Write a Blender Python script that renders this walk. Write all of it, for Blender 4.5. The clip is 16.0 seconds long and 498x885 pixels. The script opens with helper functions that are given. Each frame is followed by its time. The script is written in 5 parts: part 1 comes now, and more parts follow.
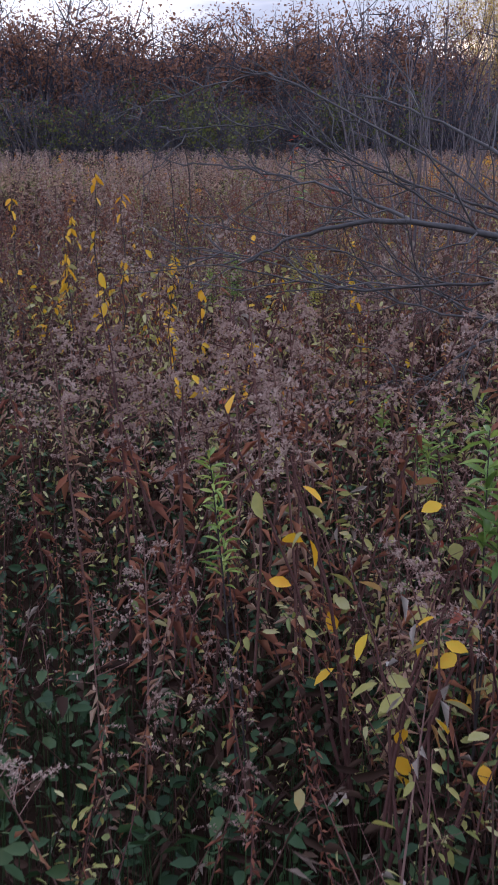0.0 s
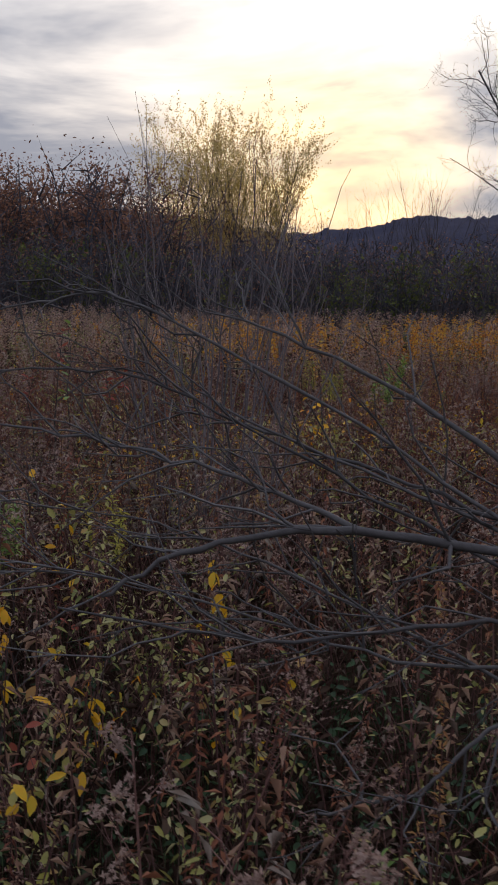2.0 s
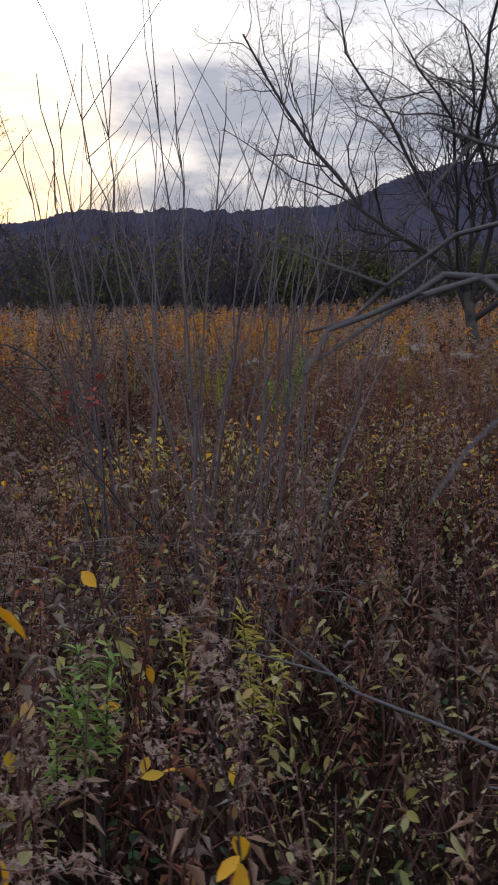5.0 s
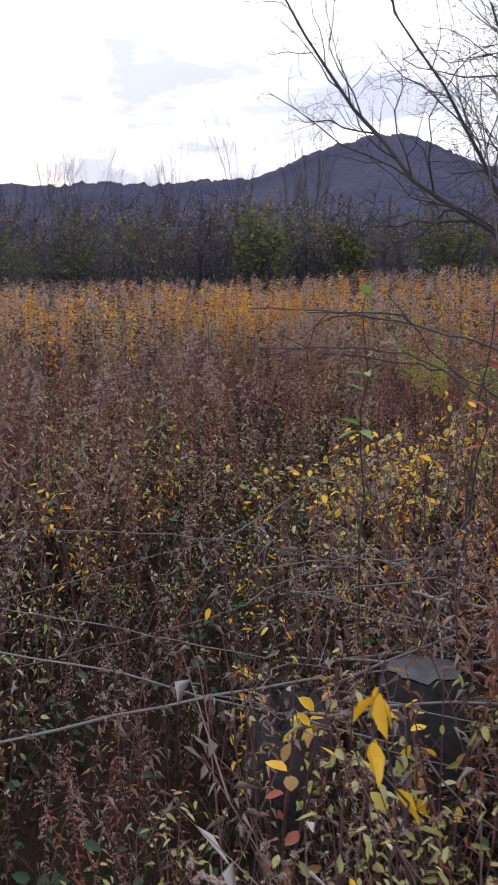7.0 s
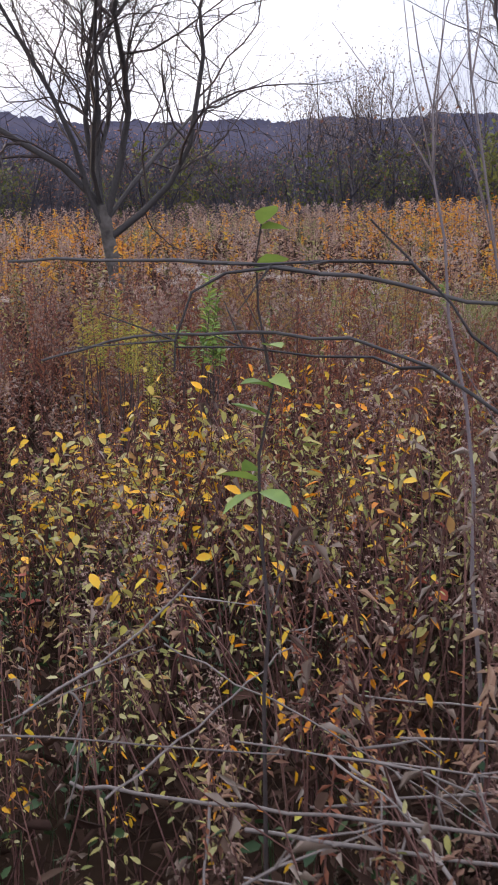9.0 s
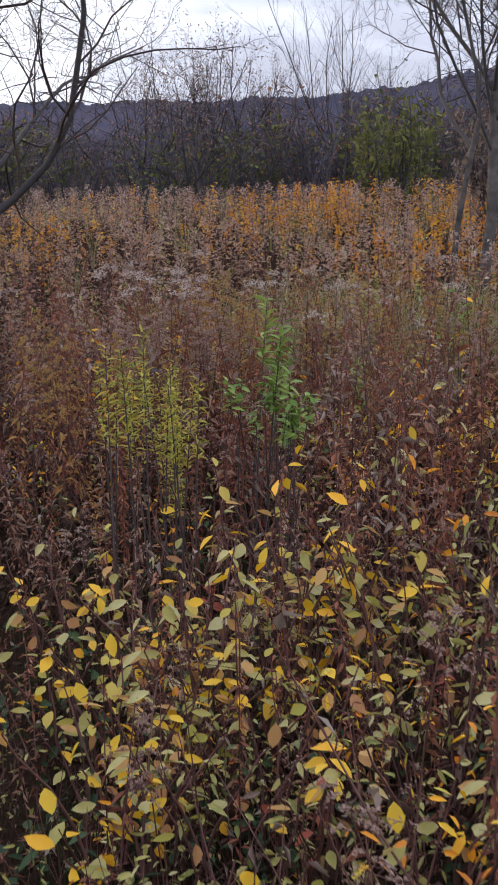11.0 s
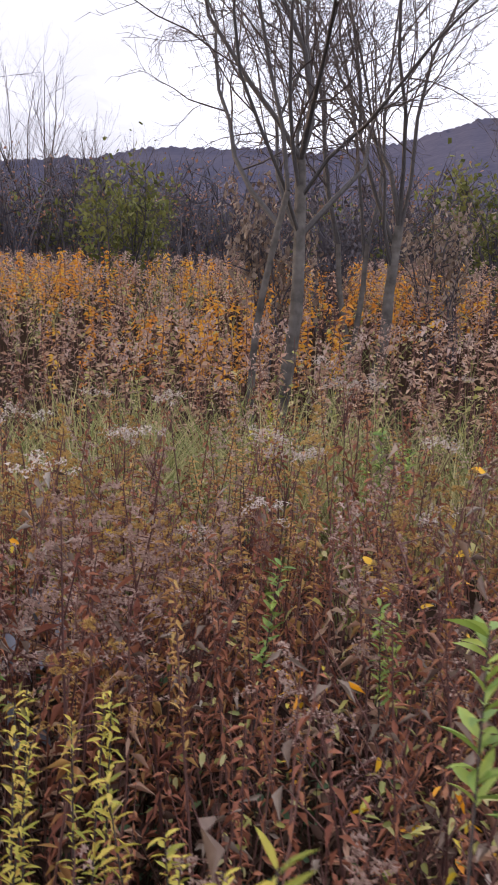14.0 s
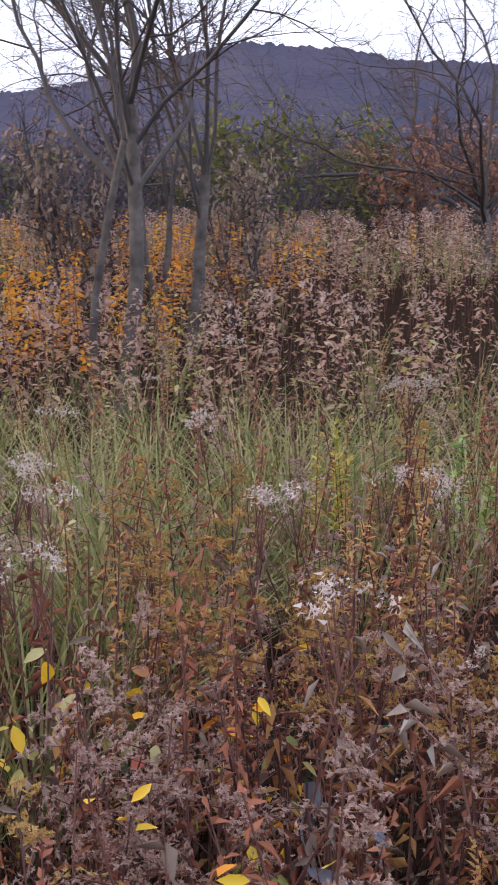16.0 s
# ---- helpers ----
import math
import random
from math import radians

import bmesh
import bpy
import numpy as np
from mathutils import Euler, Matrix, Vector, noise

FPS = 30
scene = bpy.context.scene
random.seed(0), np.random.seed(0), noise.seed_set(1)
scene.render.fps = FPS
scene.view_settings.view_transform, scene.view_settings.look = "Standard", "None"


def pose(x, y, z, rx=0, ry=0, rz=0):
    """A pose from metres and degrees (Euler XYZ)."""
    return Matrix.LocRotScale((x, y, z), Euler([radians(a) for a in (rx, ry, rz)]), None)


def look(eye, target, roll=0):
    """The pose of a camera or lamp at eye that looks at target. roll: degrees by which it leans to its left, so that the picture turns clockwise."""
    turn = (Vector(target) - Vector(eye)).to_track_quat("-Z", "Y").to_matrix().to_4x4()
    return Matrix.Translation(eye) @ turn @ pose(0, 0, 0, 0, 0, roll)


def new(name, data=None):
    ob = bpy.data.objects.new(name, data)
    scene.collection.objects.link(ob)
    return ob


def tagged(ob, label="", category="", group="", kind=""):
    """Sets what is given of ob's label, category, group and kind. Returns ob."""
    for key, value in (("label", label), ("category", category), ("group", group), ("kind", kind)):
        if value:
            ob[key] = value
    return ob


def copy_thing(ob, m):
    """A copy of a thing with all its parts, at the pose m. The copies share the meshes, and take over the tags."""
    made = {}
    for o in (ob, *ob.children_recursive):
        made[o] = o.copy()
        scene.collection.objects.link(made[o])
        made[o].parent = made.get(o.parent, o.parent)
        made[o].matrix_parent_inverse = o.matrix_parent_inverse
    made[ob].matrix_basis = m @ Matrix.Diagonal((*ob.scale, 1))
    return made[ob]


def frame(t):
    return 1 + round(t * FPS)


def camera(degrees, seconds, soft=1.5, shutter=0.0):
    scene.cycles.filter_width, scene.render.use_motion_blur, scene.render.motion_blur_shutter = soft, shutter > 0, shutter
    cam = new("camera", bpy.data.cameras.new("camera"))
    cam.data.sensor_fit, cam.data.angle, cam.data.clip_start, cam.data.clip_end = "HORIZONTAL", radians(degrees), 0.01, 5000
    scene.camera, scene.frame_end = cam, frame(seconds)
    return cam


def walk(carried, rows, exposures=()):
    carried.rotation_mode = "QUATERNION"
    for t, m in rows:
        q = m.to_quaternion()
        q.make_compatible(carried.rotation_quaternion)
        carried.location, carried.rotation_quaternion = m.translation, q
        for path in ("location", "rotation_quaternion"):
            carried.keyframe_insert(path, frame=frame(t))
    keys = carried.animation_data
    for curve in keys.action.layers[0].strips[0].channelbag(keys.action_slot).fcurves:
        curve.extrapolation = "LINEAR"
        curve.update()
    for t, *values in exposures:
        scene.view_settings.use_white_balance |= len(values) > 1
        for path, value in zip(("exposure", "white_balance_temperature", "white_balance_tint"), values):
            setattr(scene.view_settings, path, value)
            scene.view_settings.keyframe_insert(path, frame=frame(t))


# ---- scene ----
cam = camera(23.5, 16.0, 1.8, 0.15)
PATH = [
    (0, (0.385, 0.524, 1.393), (-0.082, 2.406, 0.9), -0.1),
    (0.5, (0.243, 0.925, 1.416), (-0.19, 2.818, 0.936), 0.1),
    (1, (0.071, 1.28, 1.508), (-0.336, 3.194, 1.096), 0.7),
    (1.5, (-0.076, 1.724, 1.596), (-0.152, 3.702, 1.31), 1.3),
    (2, (-0.335, 2.029, 1.643), (-0.315, 4.013, 1.389), 1.3),
    (2.5, (-0.715, 2.364, 1.664), (-0.621, 4.345, 1.407), 0.5),
    (3, (-1.036, 2.921, 1.659), (-0.842, 4.897, 1.417), -0.5),
    (3.2, (-0.982, 3.079, 1.653), (-0.776, 5.058, 1.448), -0.6),
    (5.5, (-1.899, 4.705, 1.487), (-1.283, 6.589, 1.222), 0.1),
    (5.8, (-2.182, 4.881, 1.503), (-1.565, 6.764, 1.234), -0.4),
    (6.2, (-2.703, 5.068, 1.511), (-2.091, 6.95, 1.221), -0.6),
    (6.5, (-2.719, 5.281, 1.506), (-2.114, 7.164, 1.207), -0.6),
    (7, (-2.991, 5.775, 1.509), (-2.31, 7.631, 1.212), -0.1),
    (7.5, (-3.062, 6.288, 1.497), (-2.049, 7.979, 1.159), -0.6),
    (8, (-3.025, 6.755, 1.46), (-1.705, 8.202, 1.055), 1.3),
    (8.5, (-2.85, 7.279, 1.468), (-1.514, 8.713, 1.07), 0.3),
    (9, (-2.672, 7.802, 1.442), (-1.338, 9.24, 1.053), -1.1),
    (9.2, (-2.625, 7.975, 1.46), (-1.265, 9.384, 1.051), -2.2),
    (11.3, (-1.69, 10.055, 1.464), (-0.144, 11.253, 1.047), -0.5),
    (11.5, (-1.558, 10.199, 1.52), (-0.004, 11.389, 1.105), 0.1),
    (12, (-1.3, 10.586, 1.636), (0.3, 11.724, 1.257), 0.7),
    (12.5, (-1.055, 10.86, 1.569), (0.634, 11.878, 1.235), 0.5),
    (13, (-0.765, 11.132, 1.6), (0.968, 12.074, 1.269), 1.5),
    (13.5, (-0.475, 11.426, 1.576), (1.316, 12.256, 1.255), 2.0),
    (14, (-0.241, 11.81, 1.519), (1.576, 12.585, 1.211), 1.8),
    (14.5, (0.004, 12.259, 1.533), (1.825, 13.022, 1.216), -1.5),
    (15, (0.195, 12.624, 1.574), (2.088, 13.167, 1.224), -1.7),
    (15.5, (0.343, 12.96, 1.599), (2.248, 13.441, 1.225), -1.5),
    (16, (0.43, 13.276, 1.598), (2.37, 13.561, 1.208), -0.2),
]
walk(cam, [(t, look(eye, target, roll)) for t, eye, target, roll in PATH],
     [(0.0, 0.4, 5700, 18), (1.0, 0.2, 5900, 15), (1.5, -0.3, 6200, 13), (2.5, -0.6, 6300, 13), (3.2, -0.6, 6300, 13), (5.5, 0.1, 6200, 13), (6.5, 0.75, 6300, 13), (7.5, 0.65, 6000, 15), (8.0, 1.3, 5900, 16), (9.0, 0.95, 6500, 16), (12.0, 0.65, 6400, 14), (13.5, 0.85, 6800, 17), (14.0, 1.0, 6900, 17), (14.5, 0.75, 6600, 18), (15.2, 1.0, 6500, 18), (16.0, 1.05, 6400, 19)])

# ---- light ----
SUN_AZ, SUN_EL = radians(-3.0), radians(3.4)
sun_dir = Vector((-math.sin(SUN_AZ) * math.cos(SUN_EL), math.cos(SUN_AZ) * math.cos(SUN_EL), math.sin(SUN_EL)))
sun = new("sun", bpy.data.lights.new("sun", "SUN"))
sun.data.energy, sun.data.angle, sun.data.color = 2.0, radians(0.5), (1.0, 0.78, 0.55)
sun.matrix_world = look(sun_dir * 50, (0, 0, 0))


def make_world():
    world = bpy.data.worlds.new("sky")
    scene.world = world
    world.use_nodes = True
    nt = world.node_tree
    nt.nodes.clear()
    out = nt.nodes.new("ShaderNodeOutputWorld")
    back = nt.nodes.new("ShaderNodeBackground")
    sky = nt.nodes.new("ShaderNodeTexSky")
    sky.sky_type, sky.sun_disc = "NISHITA", False
    sky.sun_elevation, sky.sun_rotation = SUN_EL, -SUN_AZ
    sky.air_density, sky.dust_density, sky.ozone_density = 1.0, 1.5, 1.0
    co = nt.nodes.new("ShaderNodeTexCoord")
    stretch = nt.nodes.new("ShaderNodeMapping")
    stretch.inputs["Scale"].default_value = (2.0, 2.0, 7.0)
    stretch.inputs["Location"].default_value = (0.35, 0.1, 0.2)
    cloud = nt.nodes.new("ShaderNodeTexNoise")
    cloud.inputs["Scale"].default_value, cloud.inputs["Detail"].default_value, cloud.inputs["Roughness"].default_value = 1.7, 6, 0.55
    cloud.inputs["Distortion"].default_value = 0.4
    cover = nt.nodes.new("ShaderNodeValToRGB")
    cover.color_ramp.elements[0].position, cover.color_ramp.elements[1].position = 0.41, 0.6
    cover.color_ramp.elements[0].color, cover.color_ramp.elements[1].color = (0, 0, 0, 1), (1, 1, 1, 1)
    # the veil of thin cloud is brightest towards the low sun
    near = nt.nodes.new("ShaderNodeVectorMath")
    near.operation = "DOT_PRODUCT"
    near.inputs[1].default_value = sun_dir
    glow = nt.nodes.new("ShaderNodeValToRGB")
    ramp = glow.color_ramp
    ramp.elements[0].position, ramp.elements[0].color = 0.0, (6.9, 7.8, 9.8, 1)
    ramp.elements[1].position, ramp.elements[1].color = 1.0, (34.0, 25.0, 13.0, 1)
    for at, c in ((0.5, (7.2, 8.0, 9.8, 1)), (0.76, (8.2, 8.8, 9.9, 1)), (0.88, (10.2, 10.3, 10.7, 1)), (0.95, (12.8, 12.5, 12.2, 1)), (0.988, (17.0, 16.0, 14.4, 1))):
        ramp.elements.new(at).color = c
    dim = nt.nodes.new("ShaderNodeMix")
    dim.data_type = "RGBA"
    dim.inputs["B"].default_value = (4.0, 4.3, 5.1, 1)
    veil = nt.nodes.new("ShaderNodeMix")
    veil.data_type = "RGBA"
    veil.inputs["Factor"].default_value = 0.88
    link = nt.links.new
    link(co.outputs["Generated"], stretch.inputs["Vector"])
    link(stretch.outputs["Vector"], cloud.inputs["Vector"])
    link(cloud.outputs["Fac"], cover.inputs["Fac"])
    link(co.outputs["Generated"], near.inputs[0])
    link(near.outputs["Value"], glow.inputs["Fac"])
    link(sky.outputs["Color"], veil.inputs["A"])
    link(glow.outputs["Color"], veil.inputs["B"])
    link(veil.outputs["Result"], dim.inputs["A"])
    soft = nt.nodes.new("ShaderNodeMath")
    soft.operation = "MULTIPLY"
    soft.inputs[1].default_value = 0.9
    link(cover.outputs["Color"], soft.inputs[0])
    link(soft.outputs["Value"], dim.inputs["Factor"])
    # a thinly clouded sky is brighter overhead than low down
    split = nt.nodes.new("ShaderNodeSeparateXYZ")
    link(co.outputs["Generated"], split.inputs["Vector"])
    dome = nt.nodes.new("ShaderNodeMapRange")
    for name, value in (("From Min", 0.0), ("From Max", 1.0), ("To Min", 0.9), ("To Max", 2.1)):
        dome.inputs[name].default_value = value
    link(split.outputs["Z"], dome.inputs["Value"])
    rise = nt.nodes.new("ShaderNodeVectorMath")
    rise.operation = "SCALE"
    link(dim.outputs["Result"], rise.inputs[0])
    link(dome.outputs["Result"], rise.inputs["Scale"])
    link(rise.outputs["Vector"], back.inputs["Color"])
    back.inputs["Strength"].default_value = 0.1
    link(back.outputs["Background"], out.inputs["Surface"])


make_world()


# ---- materials ----
def ramp_material(name, stops, rough=0.75, through_light=0.0, grain=60.0, spread=0.35, bump=0.0, spec=0.25, broad=1.3):
    """Colours picked piece by piece, shifted plant by plant, with a fine grain and stains; leaves let some light through."""
    m = bpy.data.materials.new(name)
    m.use_nodes = True
    nt = m.node_tree
    link = nt.links.new
    p = nt.nodes["Principled BSDF"]
    geo = nt.nodes.new("ShaderNodeNewGeometry")
    plant = nt.nodes.new("ShaderNodeAttribute")
    plant.attribute_name = "vary"
    co = nt.nodes.new("ShaderNodeTexCoord")
    fine = nt.nodes.new("ShaderNodeTexNoise")
    fine.inputs["Scale"].default_value, fine.inputs["Detail"].default_value = grain, 3
    coarse = nt.nodes.new("ShaderNodeTexNoise")
    coarse.inputs["Scale"].default_value, coarse.inputs["Detail"].default_value = broad, 3
    link(co.outputs["Object"], fine.inputs["Vector"])
    link(co.outputs["Object"], coarse.inputs["Vector"])

    def arith(op, a, b):
        n = nt.nodes.new("ShaderNodeMath")
        n.operation = op
        for slot, v in zip(n.inputs, (a, b)):
            if isinstance(v, (int, float)):
                slot.default_value = v
            else:
                link(v, slot)
        return n.outputs["Value"]

    pick = arith("ADD", arith("MULTIPLY", geo.outputs["Random Per Island"], spread), arith("MULTIPLY", plant.outputs["Fac"], 1.0 - spread))
    pick = arith("ADD", pick, arith("MULTIPLY", arith("SUBTRACT", fine.outputs["Fac"], 0.5), 0.35))
    pick = arith("ADD", pick, arith("MULTIPLY", arith("SUBTRACT", coarse.outputs["Fac"], 0.5), 0.5))
    ramp = nt.nodes.new("ShaderNodeValToRGB")
    e = ramp.color_ramp.elements
    e[0].color, e[1].color = (*stops[0], 1), (*stops[-1], 1)
    for k, c in enumerate(stops[1:-1]):
        e.new((k + 1) / (len(stops) - 1)).color = (*c, 1)
    link(pick, ramp.inputs["Fac"])
    link(ramp.outputs["Color"], p.inputs["Base Color"])
    p.inputs["Roughness"].default_value = rough
    p.inputs["Specular IOR Level"].default_value = spec
    if bump:
        b = nt.nodes.new("ShaderNodeBump")
        b.inputs["Strength"].default_value, b.inputs["Distance"].default_value = bump, 0.01
        link(fine.outputs["Fac"], b.inputs["Height"])
        link(b.outputs["Normal"], p.inputs["Normal"])
    if through_light:
        t = nt.nodes.new("ShaderNodeBsdfTranslucent")
        mix = nt.nodes.new("ShaderNodeMixShader")
        mix.inputs["Fac"].default_value = through_light
        link(ramp.outputs["Color"], t.inputs["Color"])
        link(p.outputs["BSDF"], mix.inputs[1])
        link(t.outputs["BSDF"], mix.inputs[2])
        link(mix.outputs["Shader"], nt.nodes["Material Output"].inputs["Surface"])
    return m


M_STEM = ramp_material("dry_stem", [(0.042, 0.019, 0.017), (0.095, 0.04, 0.033), (0.165, 0.078, 0.06), (0.24, 0.14, 0.11)], 0.8)
M_RUST = ramp_material("rusty_leaf", [(0.12, 0.038, 0.026), (0.215, 0.074, 0.044), (0.32, 0.125, 0.066), (0.41, 0.205, 0.108)], 0.8, 0.25)
M_TAN = ramp_material("tan_dry_leaf", [(0.23, 0.105, 0.068), (0.37, 0.205, 0.135), (0.47, 0.3, 0.2), (0.55, 0.4, 0.275)], 0.8, 0.35, spread=0.4)
M_FLUFF = ramp_material("seed_fluff", [(0.175, 0.102, 0.082), (0.305, 0.195, 0.155), (0.44, 0.31, 0.25), (0.57, 0.44, 0.365)], 0.95, 0.35)
M_DRYLEAF = ramp_material("pale_dry_leaf", [(0.08, 0.045, 0.035), (0.17, 0.115, 0.085), (0.28, 0.215, 0.165), (0.42, 0.37, 0.31)], 0.8, 0.2)
M_YELLOW = ramp_material("yellow_leaf", [(0.45, 0.13, 0.012), (0.74, 0.27, 0.012), (0.78, 0.4, 0.015), (0.68, 0.47, 0.03), (0.40, 0.42, 0.10)], 0.55, 0.35, spread=0.8, spec=0.4)
M_DULL = ramp_material("olive_leaf", [(0.10, 0.13, 0.035), (0.2, 0.2, 0.05), (0.36, 0.31, 0.08), (0.44, 0.39, 0.18), (0.42, 0.25, 0.06)], 0.6, 0.3, spread=0.7, spec=0.4)
M_GREEN = ramp_material("green_leaf", [(0.09, 0.16, 0.03), (0.17, 0.26, 0.05), (0.28, 0.36, 0.07), (0.4, 0.43, 0.1)], 0.5, 0.35, spread=0.6, spec=0.4)
M_YGREEN = ramp_material("yellow_green_leaf", [(0.2, 0.22, 0.04), (0.34, 0.32, 0.055), (0.48, 0.38, 0.07), (0.54, 0.34, 0.08)], 0.6, 0.35, spread=0.6)
# leaf green taken nearly to black: shade under the weeds is in the colour
M_SHADEGREEN = ramp_material("shaded_ground_ivy", [(0.012, 0.028, 0.01), (0.024, 0.05, 0.016), (0.04, 0.075, 0.024), (0.075, 0.1, 0.033)], 0.55, 0.2, spread=0.7)
M_ORANGE = ramp_material("orange_leaf", [(0.36, 0.12, 0.03), (0.6, 0.22, 0.03), (0.68, 0.34, 0.04), (0.64, 0.42, 0.07)], 0.7, 0.35, spread=0.4)
M_AMBER = ramp_material("amber_leaf", [(0.22, 0.09, 0.045), (0.38, 0.18, 0.07), (0.47, 0.27, 0.09), (0.46, 0.33, 0.12)], 0.75, 0.35, spread=0.4)
M_WILLOW = ramp_material("willow_bark", [(0.07, 0.052, 0.055), (0.12, 0.092, 0.095), (0.18, 0.145, 0.14), (0.24, 0.2, 0.19)], 0.8, spread=0.5)
M_RED = ramp_material("red_leaf", [(0.16, 0.02, 0.02), (0.3, 0.05, 0.035), (0.38, 0.10, 0.06), (0.42, 0.2, 0.1)], 0.6, 0.3, spread=0.7)
M_GRASS = ramp_material("dry_grass", [(0.09, 0.12, 0.035), (0.17, 0.19, 0.06), (0.33, 0.28, 0.115), (0.5, 0.4, 0.2)], 0.7, 0.3, spread=0.5)
M_BARK = ramp_material("grey_bark", [(0.022, 0.019, 0.018), (0.045, 0.039, 0.037), (0.08, 0.07, 0.065), (0.14, 0.125, 0.115)], 0.9, bump=0.6, grain=35, spread=0.3)
M_TRUNK = ramp_material("pale_flaking_bark", [(0.016, 0.013, 0.011), (0.028, 0.023, 0.02), (0.15, 0.13, 0.112), (0.32, 0.29, 0.26)], 0.9, bump=0.9, grain=14, spread=0.3, broad=3.5)
M_TWIG = ramp_material("dark_twig", [(0.03, 0.022, 0.02), (0.06, 0.045, 0.04), (0.1, 0.075, 0.065)], 0.85, spread=0.5)
M_DEAD = ramp_material("weathered_deadwood", [(0.03, 0.026, 0.025), (0.06, 0.052, 0.05), (0.11, 0.097, 0.092), (0.2, 0.18, 0.165)], 0.85, bump=0.5, grain=45, spread=0.5)
M_STICK = ramp_material("pale_dead_stick", [(0.06, 0.046, 0.04), (0.12, 0.096, 0.083), (0.2, 0.165, 0.143), (0.3, 0.255, 0.22)], 0.85, bump=0.4, grain=45, spread=0.5)
# grey twigs, tinted bluish so the colour carries the haze over the woods
M_BRUSH = ramp_material("hazy_thicket_twig", [(0.04, 0.038, 0.046), (0.07, 0.063, 0.072), (0.10, 0.086, 0.09), (0.14, 0.112, 0.105)], 0.95, spread=0.5, spec=0.05)
M_OAK = ramp_material("russet_oak_leaf", [(0.12, 0.06, 0.05), (0.2, 0.095, 0.06), (0.28, 0.13, 0.075), (0.34, 0.18, 0.09)], 0.75, 0.25, spread=0.6)
M_GOLDTREE = ramp_material("gold_poplar_leaf", [(0.4, 0.26, 0.05), (0.58, 0.4, 0.1), (0.6, 0.46, 0.18), (0.5, 0.42, 0.2)], 0.6, 0.6, spread=0.8)
M_SHRUBGREEN = ramp_material("late_green_leaf", [(0.05, 0.06, 0.015), (0.09, 0.1, 0.025), (0.15, 0.15, 0.04), (0.2, 0.17, 0.05)], 0.7, 0.3, spread=0.6)
M_GREYLEAF = ramp_material("grey_felted_leaf", [(0.07, 0.07, 0.085), (0.12, 0.12, 0.14), (0.2, 0.2, 0.22), (0.27, 0.27, 0.285)], 0.85, 0.1, spread=0.7)
# very dark browns, mottled by noise
M_SOIL = ramp_material("dark_soil", [(0.010, 0.007, 0.006), (0.018, 0.011, 0.008), (0.028, 0.017, 0.011), (0.045, 0.028, 0.018)], 1.0, bump=0.8, grain=25, spec=0.0)
# dead-leaf browns, lowered to put the deep shade between plants into the colour
M_LITTER = ramp_material("shaded_rotting_litter", [(0.022, 0.012, 0.009), (0.045, 0.024, 0.017), (0.07, 0.039, 0.026), (0.11, 0.07, 0.047)], 0.9, 0.1, spread=0.7, spec=0.1)
M_GOLDPLUME = ramp_material("golden_plume", [(0.22, 0.115, 0.045), (0.33, 0.19, 0.065), (0.43, 0.27, 0.085), (0.46, 0.33, 0.13)], 0.9, 0.35, spread=0.5)
M_CAP = ramp_material("pale_seed_cap", [(0.3, 0.23, 0.19), (0.42, 0.34, 0.29), (0.55, 0.47, 0.41), (0.66, 0.58, 0.52)], 0.95, 0.3)
# the blue-violet tones put distance haze into the hill's own colour
M_HILL = ramp_material("hazy_hillside_wood", [(0.018, 0.023, 0.042), (0.027, 0.032, 0.054), (0.07, 0.064, 0.084), (0.125, 0.082, 0.074)], 1.0, grain=0.35, broad=0.02, spec=0.0)
M_STUMP = ramp_material("weathered_stump_wood", [(0.014, 0.011, 0.01), (0.026, 0.021, 0.019), (0.075, 0.064, 0.058), (0.13, 0.115, 0.105)], 0.95, bump=1.0, grain=24, spec=0.05, broad=9.0)


